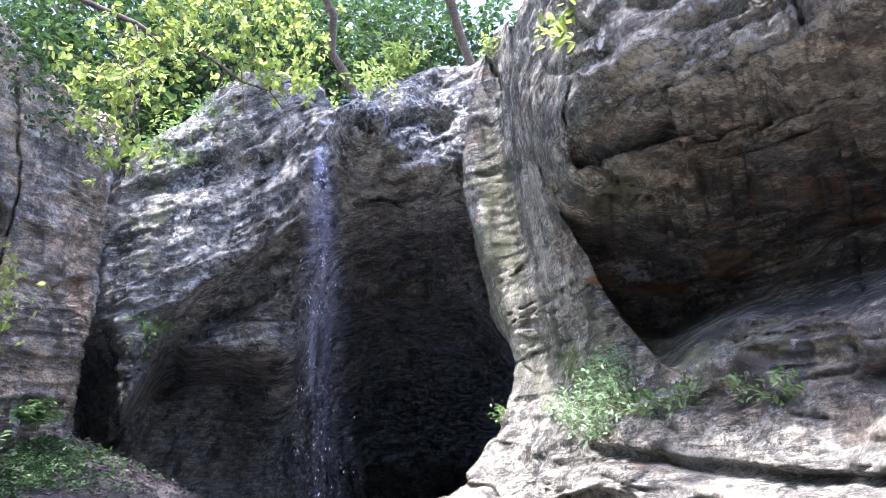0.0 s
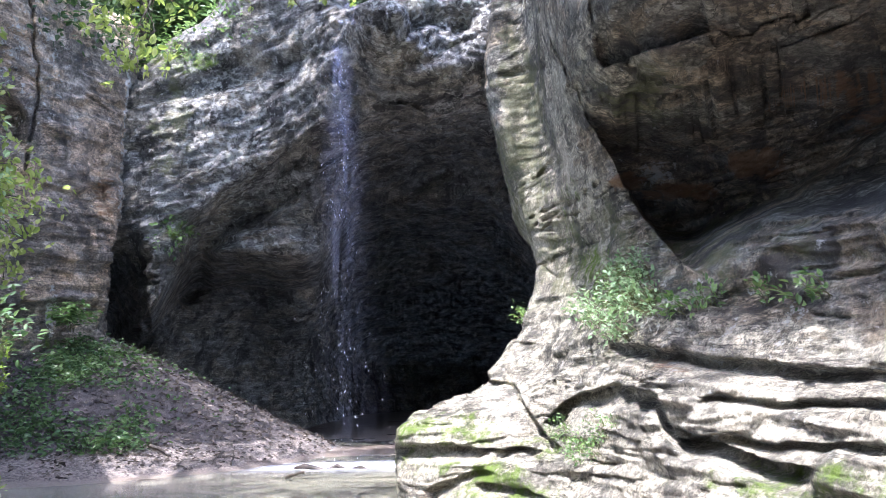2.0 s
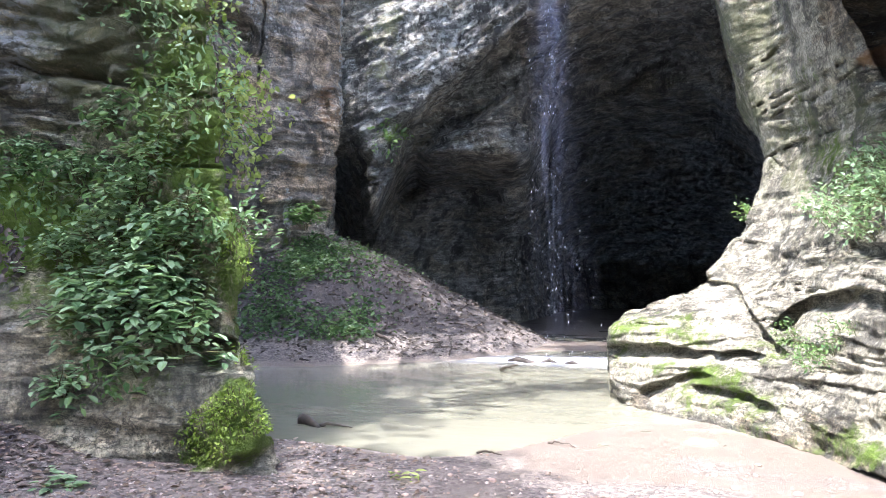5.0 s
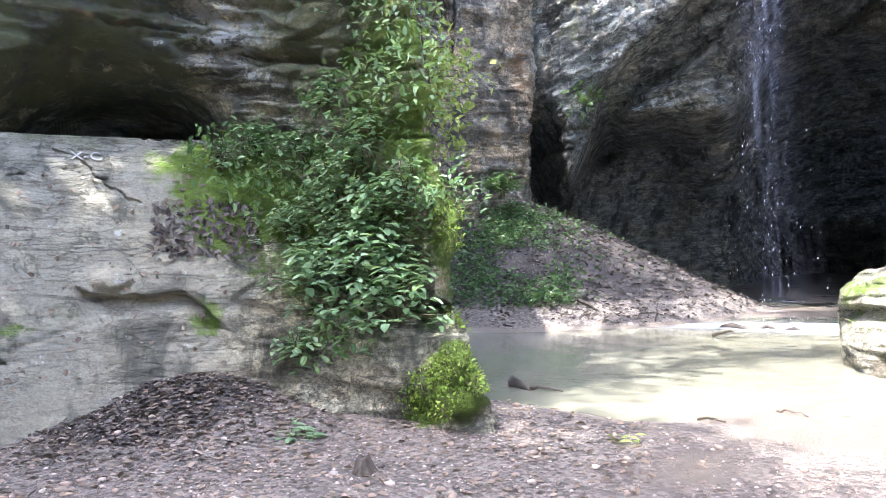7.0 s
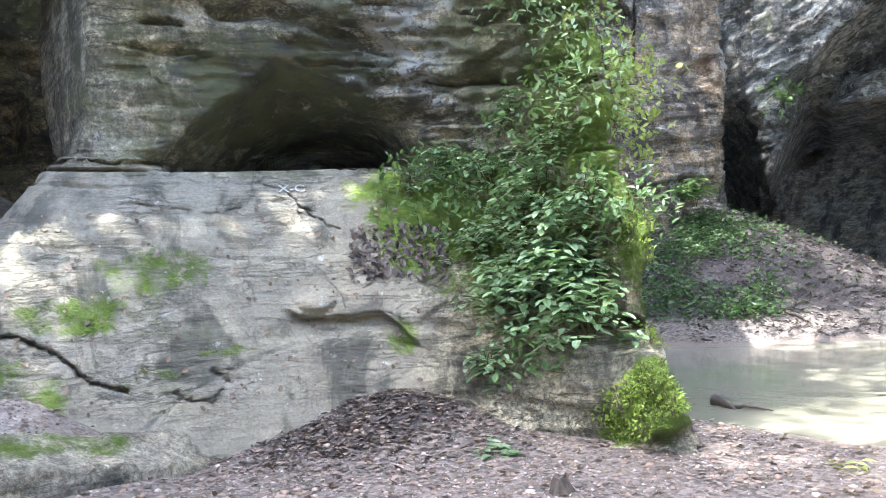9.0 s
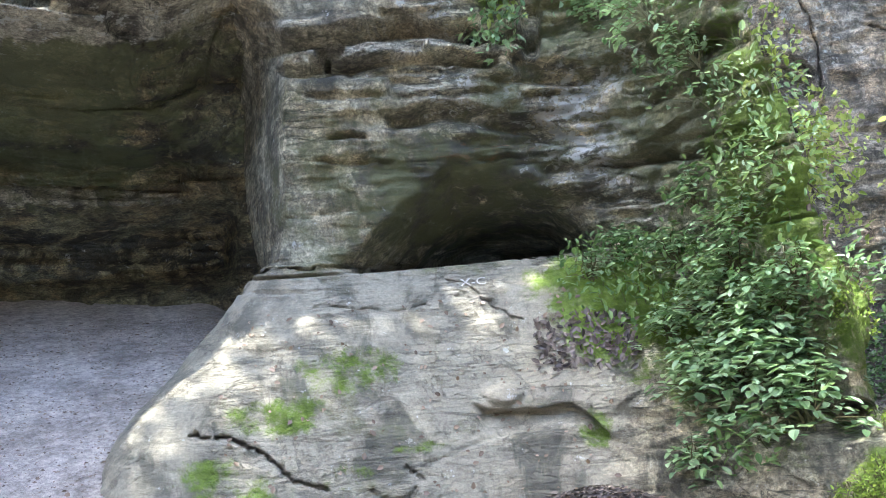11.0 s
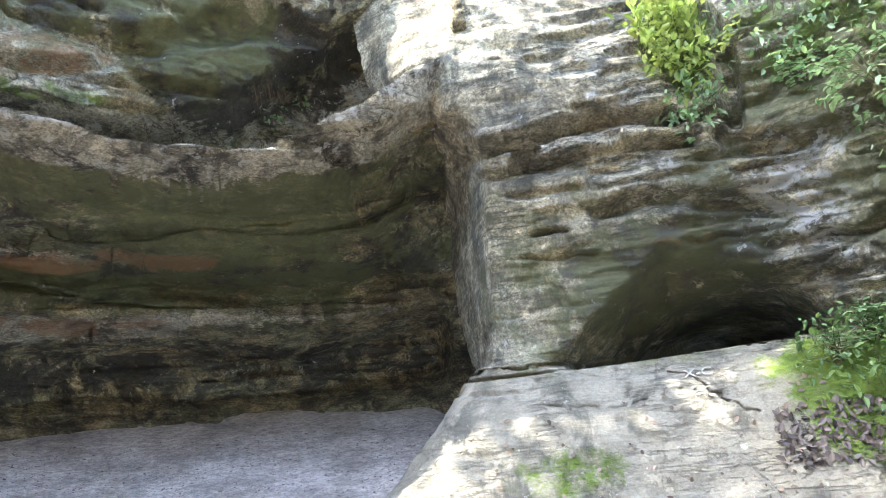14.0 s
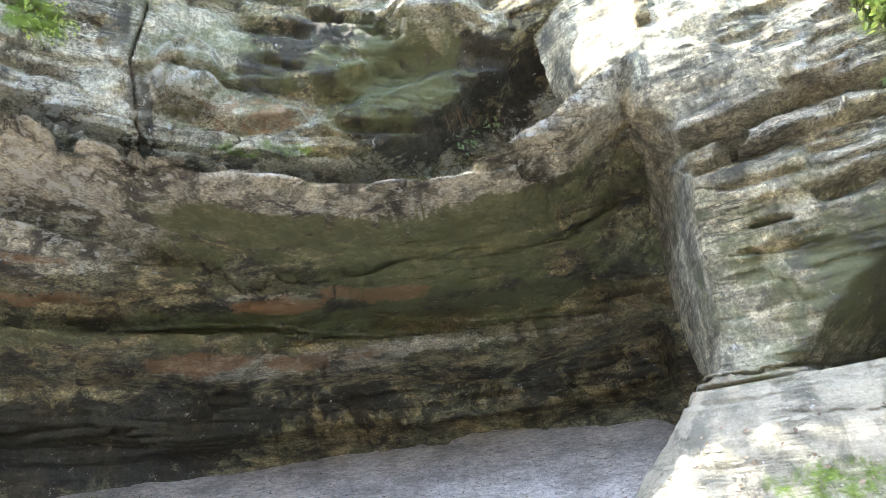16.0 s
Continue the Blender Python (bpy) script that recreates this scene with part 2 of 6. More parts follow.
def rock_material(name, cool, warm, dark, stain=0.55, wet=0.0, grainy=1.0):
    """Sandstone: two tones in broad patches, thin beds, dark run-off films, pale lichen, moss, algae and rust. Some
    masks also carry painted light and shade.
    """
    m, t, b = material(name)
    broad = noise_tex(t, 0.7, 10, 0.68, (1, 1, 1.5), 0.8)
    col = blend(t, span(t, broad, 0.46, 0.56), cool, warm)
    bed = noise_tex(t, 1.0, 10, 0.7, (0.6, 0.6, 5.0), 0.15)
    col = blend(t, 1.0, col, blend(t, span(t, bed, 0.36, 0.64), (0.72, 0.71, 0.70), (1.22, 1.21, 1.18)), "MULTIPLY")
    blot = noise_tex(t, 2.8, 11, 0.74, (1, 1, 1.5), 0.2)
    col = blend(t, 1.0, col, blend(t, span(t, blot, 0.42, 0.58), (0.62, 0.62, 0.62), (1.3, 1.29, 1.27)), "MULTIPLY")
    tan = span(t, calc(t, "ADD", noise_tex(t, 2.6, 8, 0.72, (0.7, 0.7, 2.2), 0.5), calc(t, "MULTIPLY", attr(t, "tan"), 0.4)), 0.64, 0.72)
    fresh = blend(t, noise_tex(t, 1.3, 5, 0.6), (0.40, 0.40, 0.33), (0.48, 0.44, 0.33))
    fresh = blend(t, 1.0, fresh, blend(t, span(t, blot, 0.34, 0.66), (0.72, 0.72, 0.72), (1.25, 1.25, 1.22)), "MULTIPLY")
    col = blend(t, calc(t, "MULTIPLY", tan, calc(t, "MINIMUM", calc(t, "MULTIPLY", attr(t, "tan"), 3.0), 1.0)), col, fresh)
    lam = noise_tex(t, 1.5, 9, 0.7, (1.0, 1.0, 6.0))
    col = blend(t, 1.0, col, blend(t, span(t, lam, 0.38, 0.62), (0.82, 0.82, 0.82), (1.15, 1.15, 1.14)), "MULTIPLY")
    crust = span(t, noise_tex(t, 1.9, 12, 0.72, (1, 1, 0.8), 0.6), 0.545, 0.57)
    col = blend(t, calc(t, "MULTIPLY", crust, 0.45), col, dark)
    fleck = span(t, noise_tex(t, 11, 9, 0.8, (1, 1, 1.7)), 0.595, 0.635)
    col = blend(t, calc(t, "MULTIPLY", fleck, calc(t, "MULTIPLY", span(t, noise_tex(t, 1.4, 6, 0.7), 0.44, 0.56), 0.75)), col, (0.50, 0.50, 0.46))
    dash = noise_tex(t, 2.2, 7, 0.72, (2.4, 2.4, 9.0))
    keen = calc(t, "SUBTRACT", 1.0, attr(t, "worn"))
    dmask = calc(t, "MULTIPLY", span(t, noise_tex(t, 0.8, 6, 0.65), 0.44, 0.56, 0.0, grainy), keen)
    col = blend(t, dmask, col, blend(t, 1.0, col, blend(t, span(t, dash, 0.42, 0.56), (0.50, 0.49, 0.48), (1.28, 1.28, 1.27)), "MULTIPLY"))
    grain = noise_tex(t, 22, 6, 0.8)
    col = blend(t, 1.0, col, blend(t, span(t, grain, 0.36, 0.64), (0.55, 0.55, 0.55), (1.42, 1.42, 1.42)), "MULTIPLY")
    drip = span(t, noise_tex(t, 1.0, 4, 0.6, (7.0, 7.0, 0.5)), 0.66, 0.72)
    drip = calc(t, "MULTIPLY", drip, span(t, noise_tex(t, 0.7, 5, 0.6), 0.5, 0.6))
    col = blend(t, calc(t, "MULTIPLY", drip, 0.55), col, (0.52, 0.52, 0.47))
    plain = blend(t, noise_tex(t, 0.9, 7, 0.62, (1, 1, 1.3), 0.6), (0.215, 0.207, 0.16), (0.35, 0.33, 0.26))
    plain = blend(t, 1.0, plain, blend(t, span(t, noise_tex(t, 40, 5, 0.8), 0.35, 0.65), (0.82, 0.82, 0.82), (1.16, 1.16, 1.16)), "MULTIPLY")
    col = blend(t, calc(t, "MULTIPLY", attr(t, "worn"), 0.8), col, plain)
    pit = span(t, noise_tex(t, 34, 5, 0.75), 0.58, 0.64)
    col = blend(t, calc(t, "MULTIPLY", calc(t, "MULTIPLY", pit, keen), 0.65), col, dark)
    seam = span(t, calc(t, "ABSOLUTE", calc(t, "SUBTRACT", noise_tex(t, 1.3, 6, 0.62, (0.5, 0.5, 5.5), 0.4), 0.5), 0), 0.0, 0.018, 1.0, 0.0)
    split = span(t, calc(t, "ABSOLUTE", calc(t, "SUBTRACT", noise_tex(t, 1.1, 7, 0.65, (1, 1, 1.2), 0.5), 0.5), 0), 0.0, 0.010, 1.0, 0.0)
    small = span(t, calc(t, "ABSOLUTE", calc(t, "SUBTRACT", noise_tex(t, 4.2, 7, 0.68, (0.7, 0.7, 2.8), 0.5), 0.5), 0), 0.0, 0.018, 1.0, 0.0)
    small = calc(t, "MULTIPLY", small, span(t, noise_tex(t, 1.7, 4, 0.6), 0.45, 0.55))
    split = calc(t, "MAXIMUM", split, small)
    gap = calc(t, "MULTIPLY", calc(t, "MULTIPLY", calc(t, "MAXIMUM", seam, split), span(t, noise_tex(t, 0.9, 4, 0.6), 0.40, 0.55)), span(t, attr(t, "worn"), 0, 1, 1.0, 0.45))
    col = blend(t, calc(t, "MULTIPLY", gap, 0.85), col, dark)
    run = noise_tex(t, 1.0, 6, 0.65, (1.9, 1.9, 0.28), 0.4)
    film = calc(t, "MULTIPLY", span(t, run, 0.48, 0.60), span(t, noise_tex(t, 0.8, 6, 0.65), 0.38, 0.55))
    col = blend(t, calc(t, "MULTIPLY", film, stain), col, dark)
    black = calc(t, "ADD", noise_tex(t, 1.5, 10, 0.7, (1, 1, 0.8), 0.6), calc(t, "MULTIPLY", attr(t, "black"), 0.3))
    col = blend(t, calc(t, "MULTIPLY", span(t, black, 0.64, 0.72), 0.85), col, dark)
    speck = noise_tex(t, 6, 8, 0.72)
    lich = calc(t, "ADD", speck, calc(t, "MULTIPLY", attr(t, "lichen_light"), 0.15))
    col = blend(t, calc(t, "MULTIPLY", span(t, lich, 0.62, 0.68), 0.85), col, (0.50, 0.52, 0.48))
    green = calc(t, "ADD", noise_tex(t, 2.2, 5, 0.7), calc(t, "MULTIPLY", attr(t, "algae_shade"), 0.35))
    col = blend(t, calc(t, "MULTIPLY", span(t, green, 0.62, 0.85), 0.7), col, (0.13, 0.145, 0.06))
    rusty = calc(t, "ADD", noise_tex(t, 2.4, 7, 0.7, (1, 1, 2.6), 0.6), calc(t, "MULTIPLY", attr(t, "rust"), 0.28))
    col = blend(t, calc(t, "MULTIPLY", span(t, rusty, 0.68, 0.82), 0.6), col, (0.30, 0.165, 0.08))
    mossy = calc(t, "ADD", noise_tex(t, 3.2, 6, 0.75), calc(t, "MULTIPLY", attr(t, "moss"), 0.42))
    mfac = span(t, mossy, 0.66, 0.88)
    mcol = blend(t, noise_tex(t, 14, 4, 0.7), (0.05, 0.10, 0.015), (0.22, 0.33, 0.045))
    col = blend(t, mfac, col, mcol)
    link(t, col, b.inputs["Base Color"])
    b.inputs["Roughness"].default_value = 0.88 - 0.35 * wet
    fine = noise_tex(t, 6, 10, 0.75, (1, 1, 1.8), 0.5)
    thin = noise_tex(t, 2.0, 8, 0.68, (0.8, 0.8, 4), 0.2)
    bump(t, b, ((calc(t, "SUBTRACT", 1.0, gap), 1.0, 0.05), (thin, 0.8, 0.06), (lam, 0.8, 0.03), (calc(t, "MULTIPLY", dash, dmask), 1.0, 0.05), (calc(t, "MULTIPLY", fine, span(t, attr(t, "worn"), 0, 1, 1.0, 0.3)), 1.0, 0.06), (calc(t, "MULTIPLY", noise_tex(t, 16, 8, 0.78), span(t, attr(t, "worn"), 0, 1, 1.0, 0.35)), 1.0, 0.03), (calc(t, "MULTIPLY", noise_tex(t, 60, 3), mfac), 0.9, 0.03)))
    return m


ROCK_RIGHT = rock_material("sandstone_right", (0.243, 0.25, 0.216), (0.317, 0.277, 0.203), (0.05, 0.05, 0.044), 0.8)
ROCK_BACK = rock_material("sandstone_back", (0.26, 0.272, 0.266), (0.31, 0.295, 0.25), (0.03, 0.03, 0.029), 0.85, 0.15, 0.8)
ROCK_FAR = rock_material("sandstone_far", (0.36, 0.325, 0.275), (0.46, 0.365, 0.26), (0.06, 0.058, 0.053), 0.7, 0.0, 0.4)
ROCK_NEAR = rock_material("sandstone_near", (0.41, 0.40, 0.30), (0.46, 0.42, 0.29), (0.065, 0.068, 0.055), 0.75, 0.0, 0.4)
ROCK_ALCOVE = rock_material("sandstone_alcove", (0.235, 0.23, 0.145), (0.33, 0.28, 0.165), (0.025, 0.025, 0.022), 0.8, 0.0, 0.5)


def ground_material():
    m, t, b = material("gravel")
    v = t.nodes.new("ShaderNodeTexVoronoi")
    v.inputs["Scale"].default_value = 26
    link(t, coords(t, (1, 1, 1)), v.inputs["Vector"])
    tone = blend(t, noise_tex(t, 0.9, 5), (0.23, 0.20, 0.175), (0.31, 0.28, 0.255))
    sep = t.nodes.new("ShaderNodeSeparateColor")
    link(t, v.outputs["Color"], sep.inputs[0])
    col = blend(t, 0.85, tone, blend(t, sep.outputs[0], (0.45, 0.45, 0.47), (1.35, 1.3, 1.25)), "MULTIPLY")
    col = blend(t, 0.7, col, blend(t, noise_tex(t, 9, 6, 0.75), (0.5, 0.5, 0.5), (1.4, 1.4, 1.4)), "MULTIPLY")
    wet = calc(t, "MULTIPLY", attr(t, "wet"), 1.0)
    col = blend(t, wet, col, blend(t, noise_tex(t, 1.4, 5, 0.6), (0.19, 0.155, 0.125), (0.28, 0.24, 0.20)))
    lit = calc(t, "ADD", noise_tex(t, 2.5, 6, 0.8), calc(t, "SUBTRACT", calc(t, "MULTIPLY", attr(t, "litter"), 0.6), 0.3))
    col = blend(t, span(t, lit, 0.5, 0.66), col, blend(t, noise_tex(t, 18, 4, 0.8), (0.04, 0.036, 0.036), (0.15, 0.13, 0.125)))
    pale = calc(t, "MULTIPLY", attr(t, "pale"), 0.85)
    col = blend(t, pale, col, blend(t, span(t, noise_tex(t, 9, 9, 0.85), 0.36, 0.64), (0.36, 0.325, 0.29), (0.80, 0.74, 0.67)))
    col = blend(t, pale, col, blend(t, 1.0, col, blend(t, span(t, noise_tex(t, 1.1, 7, 0.75), 0.35, 0.62), (0.62, 0.60, 0.58), (1.2, 1.2, 1.2)), "MULTIPLY"))
    link(t, col, b.inputs["Base Color"])
    link(t, span(t, wet, 0, 1, 0.9, 0.35), b.inputs["Roughness"])
    dry = calc(t, "SUBTRACT", 1.0, wet)
    bump(t, b, ((calc(t, "MULTIPLY", v.outputs["Distance"], dry), 0.8, -0.03), (noise_tex(t, 9, 9, 0.8), 1.0, 0.05)))
    return m


def water_material():
    m, t, b = material("muddy_water")
    col = blend(t, noise_tex(t, 0.35, 4, 0.6), (0.18, 0.18, 0.135), (0.24, 0.24, 0.185))
    # bluish white for foam, and for the glints painted in with it
    col = blend(t, attr(t, "foam_glint"), col, (0.82, 0.85, 0.95))
    link(t, col, b.inputs["Base Color"])
    link(t, span(t, attr(t, "foam_glint"), 0, 1, 0.13, 0.6), b.inputs["Roughness"])
    b.inputs["IOR"].default_value = 1.33
    bump(t, b, ((noise_tex(t, 2.2, 4, 0.55, (1, 1.6, 1)), 0.12, 0.04), (noise_tex(t, 11, 3, 0.55), 0.12, 0.006)))
    return m


def leaf_material(name, dark, light, clear=0.45):
    """Leaves: each a little different, and lit through."""
    m, t, b = material(name)
    g = t.nodes.new("ShaderNodeNewGeometry")
    col = blend(t, g.outputs["Random Per Island"], dark, light)
    col = blend(t, 0.35, col, blend(t, noise_tex(t, 1.2, 3), (0.6, 0.6, 0.6), (1.4, 1.4, 1.4)), "MULTIPLY")
    link(t, col, b.inputs["Base Color"])
    b.inputs["Roughness"].default_value = 0.36
    b.inputs["Specular IOR Level"].default_value = 0.4
    tr = t.nodes.new("ShaderNodeBsdfTranslucent")
    link(t, blend(t, 1.0, col, (1.4, 1.45, 0.95), "MULTIPLY"), tr.inputs[0])
    mx = t.nodes.new("ShaderNodeMixShader")
    mx.inputs[0].default_value = clear
    link(t, b.outputs[0], mx.inputs[1])
    link(t, tr.outputs[0], mx.inputs[2])
    link(t, mx.outputs[0], t.nodes["Material Output"].inputs[0])
    return m


def simple(name, low, high, scale=8, rough=0.85, stretch3=(1, 1, 1), depth=0.01):
    m, t, b = material(name)
    f = noise_tex(t, scale, 7, 0.7, stretch3)
    link(t, blend(t, span(t, f, 0.3, 0.7), low, high), b.inputs["Base Color"])
    b.inputs["Roughness"].default_value = rough
    bump(t, b, ((f, 0.8, depth),))
    return m


GROUND = ground_material()
WATER = water_material()
LEAF_SHRUB = leaf_material("leaf_shrub", (0.11, 0.20, 0.095), (0.33, 0.46, 0.29), 0.35)
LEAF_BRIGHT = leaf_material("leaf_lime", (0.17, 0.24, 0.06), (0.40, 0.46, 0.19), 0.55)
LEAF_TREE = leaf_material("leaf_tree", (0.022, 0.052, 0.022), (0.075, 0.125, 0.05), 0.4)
LEAF_COVER = leaf_material("leaf_cover", (0.07, 0.15, 0.055), (0.24, 0.36, 0.15), 0.3)
LEAF_MOSS = leaf_material("leaf_moss", (0.10, 0.17, 0.025), (0.30, 0.42, 0.08), 0.3)
LEAF_GROUND = leaf_material("leaf_ground", (0.045, 0.10, 0.04), (0.16, 0.25, 0.11), 0.3)
LEAF_DRY = leaf_material("leaf_dry", (0.10, 0.07, 0.05), (0.34, 0.26, 0.20), 0.15)
LEAF_DARK = leaf_material("leaf_rotten", (0.035, 0.029, 0.026), (0.19, 0.16, 0.135), 0.1)
BARK = simple("bark", (0.05, 0.042, 0.035), (0.16, 0.135, 0.11), 6, 0.9, (2, 2, 0.4), 0.03)
WOOD_WET = simple("wet_wood", (0.03, 0.025, 0.02), (0.10, 0.08, 0.06), 10, 0.5)
STEM = simple("stem", (0.07, 0.08, 0.035), (0.14, 0.13, 0.06), 10)


def pebble_material():
    m, t, b = material("pebbles")
    g = t.nodes.new("ShaderNodeNewGeometry")
    o = t.nodes.new("ShaderNodeObjectInfo")
    r = calc(t, "FRACT", calc(t, "ADD", g.outputs["Random Per Island"], o.outputs["Random"]), 0)
    ramp = t.nodes.new("ShaderNodeValToRGB")
    e = ramp.color_ramp.elements
    e[0].color, e[1].color = (0.13, 0.11, 0.10, 1), (0.50, 0.45, 0.40, 1)
    for pos, c in ((0.35, (0.27, 0.215, 0.17, 1)), (0.7, (0.36, 0.27, 0.215, 1))):
        e.new(pos).color = c
    link(t, r, ramp.inputs[0])
    col = blend(t, 0.6, ramp.outputs[0], blend(t, noise_tex(t, 60, 4), (0.6, 0.6, 0.6), (1.4, 1.4, 1.4)), "MULTIPLY")
    link(t, col, b.inputs["Base Color"])
    b.inputs["Roughness"].default_value = 0.8
    return m


PEBBLE = pebble_material()


def falling_water_material(amount):
    """Thin falling water: mostly clear, with streaks that scatter the light."""
    m, t, b = material("falling_water")
    b.inputs["Base Color"].default_value = (0.62, 0.69, 1.0, 1)
    b.inputs["Roughness"].default_value = 0.35
    clear = t.nodes.new("ShaderNodeBsdfTransparent")
    mx = t.nodes.new("ShaderNodeMixShader")
    streak = span(t, noise_tex(t, 1.0, 6, 0.7, (11, 11, 0.5)), 0.42, 0.72)
    link(t, calc(t, "MULTIPLY", calc(t, "MULTIPLY", streak, attr(t, "thick")), amount), mx.inputs[0])
    link(t, clear.outputs[0], mx.inputs[1])
    link(t, b.outputs[0], mx.inputs[2])
    link(t, mx.outputs[0], t.nodes["Material Output"].inputs[0])
    return m


FALL = falling_water_material(0.24)
DROP = simple("water_drops", (0.75, 0.78, 0.85), (0.85, 0.88, 0.95), 3, 0.25)

# Right cliff: foot, toe, apron, plant ledge, lower wall, recess, underside, lip, cap, top
RIGHT = [
    [(-3, 13.5, -0.3), (-3, 13.6, 0.5), (-2, 13.8, 1.1), (3, 14.5, 1.7), (7, 16, 3.2), (7.2, 16.5, 4), (5, 17, 5), (4.5, 17, 5.9), (5, 17, 7.5), (6, 17, 9.5)],
    [(-5.1, 10.5, -0.3), (-4.5, 10.6, 0.5), (-3.5, 10.9, 1.1), (1.6, 12, 1.6), (5.9, 13.5, 3.2), (6.0, 13.6, 4), (4.9, 13.8, 5), (4.0, 13.6, 5.8), (2.8, 13.4, 7.5), (5, 13, 9.5)],
    [(2, 8.9, -0.2), (2.2, 9.3, 0.6), (3, 10, 1.15), (6, 11.5, 1.9), (8.5, 12.4, 3.4), (8.3, 12.4, 4.3), (7.6, 12.6, 5.4), (7, 12.6, 6.4), (6.3, 12.4, 8), (7, 12.2, 9.8)],
    [(8, 7.7, -0.2), (8.5, 8.2, 0.6), (9.3, 8.6, 1.2), (11.0, 9.0, 2.0), (12.6, 9.95, 3.3), (12.4, 10.2, 4.0), (11.4, 9.8, 4.9), (10.2, 9.1, 5.5), (8.7, 9.0, 6.4), (8.0, 9.5, 8.0)],
    [(14.5, 6.2, -0.15), (15, 6.6, 0.6), (15.5, 7.1, 1.3), (16.5, 7.9, 2.25), (16.8, 9.0, 3.2), (16.8, 10.0, 4.2), (16.3, 9.6, 4.9), (15.3, 7.3, 4.95), (14.5, 7.0, 5.8), (13, 7.6, 7.8)],
    [(22, 5.2, -0.1), (22.5, 5.6, 0.6), (23.5, 6.2, 1.3), (25, 7.0, 2.2), (25.6, 7.2, 3.2), (25.8, 8.0, 4.15), (25.5, 7.9, 4.85), (24.5, 6.2, 4.75), (23.5, 6.2, 6.0), (22, 7.0, 8.5)],
    [(38, 4.2, 0.0), (38, 4.6, 0.6), (38, 5.2, 1.3), (39, 6.0, 2.15), (40, 6.4, 3.2), (40, 7.1, 4.19), (40, 6.7, 4.9), (40, 5.2, 4.8), (40, 5.4, 6.2), (40, 6.5, 9.0)],
    [(60, 5.5, 0.1), (60, 6, 0.7), (60, 6.6, 1.4), (60, 7.2, 2.2), (60, 7.6, 3), (60, 7.8, 4), (60, 7.6, 5), (60, 7.4, 6), (60, 7.8, 8), (60, 9, 11)],
    [(95, 8.5, 0.1), (95, 9, 0.7), (95, 9.5, 1.4), (95, 10, 2), (95, 10.4, 3), (95, 10.6, 4), (95, 10.6, 5), (95, 10.6, 6), (95, 11, 8), (95, 12, 11)],
]
# Back wall: cave floor, cave back, arch, band, diagonal brow, face, rim, top
BACK = [
    [(-25.2, 27, 0.5), (-25.2, 27, 2), (-25.2, 27, 3), (-25.6, 26, 4), (-29, 19.5, 5.2), (-29, 19.5, 7), (-29, 20, 8.4), (-29, 21, 9.5)],
    [(-22.9, 17.3, 0.5), (-22.6, 17.2, 2), (-22.6, 17.0, 3), (-22.8, 16.8, 4), (-23.6, 16.5, 5.2), (-24.1, 16.5, 7), (-24.0, 16.8, 8.4), (-23.5, 19, 9.5)],
    [(-21, 18.5, 0.3), (-21, 18.6, 2), (-20.5, 17.4, 3.6), (-20, 17, 4.6), (-19.6, 16, 5.3), (-19.5, 15.8, 7.2), (-19, 16.3, 9.7), (-18.5, 19, 11.2)],
    [(-16, 20, 0.2), (-16, 20.2, 2.5), (-16, 17.2, 4.5), (-15.5, 16.8, 5.4), (-15, 15.7, 6), (-15, 15.5, 8), (-15, 16, 10.6), (-15, 19, 12.2)],
    [(-11, 20.5, 0.2), (-11, 20.8, 2.8), (-11, 17, 4.4), (-11, 17, 5.6), (-11.3, 14.8, 6.5), (-11, 14.3, 8), (-10.5, 15, 9.9), (-10, 18.5, 12.2)],
    [(-8, 30, 0.2), (-8, 31, 3.31), (-8, 22, 5.6), (-8, 20.0, 7.02), (-8.3, 13.6, 6.9), (-8.8, 13.0, 7.6), (-8.3, 14.0, 9.0), (-7.5, 18.0, 11.0)],
    [(-4, 34, 0.2), (-4, 35, 3.3), (-4, 23, 6.3), (-4, 20.6, 7.69), (-4.2, 12.7, 7.0), (-4.2, 12.6, 8.0), (-4, 14.2, 9.7), (-4, 18.0, 11.5)],
    [(0, 34, 0.2), (0, 35, 3.3), (0, 23, 6.4), (0, 20.6, 7.93), (-0.3, 13.2, 7.0), (0, 13.0, 8.3), (0, 14.3, 10.1), (0, 18.0, 11.5)],
    [(5, 32, 0.2), (5.5, 33, 3.33), (4.5, 22.0, 6.4), (4.5, 19.8, 7.5), (3.8, 13.6, 7.3), (4, 13.2, 8.6), (4.5, 14.5, 10.4), (5, 18.0, 11.5)],
    [(10, 18, 0.2), (10, 18, 3), (10, 17, 5), (10, 16, 6.6), (7, 13.2, 7.4), (7, 13, 9), (7.5, 13.5, 10.5), (9, 17, 11.5)],
]
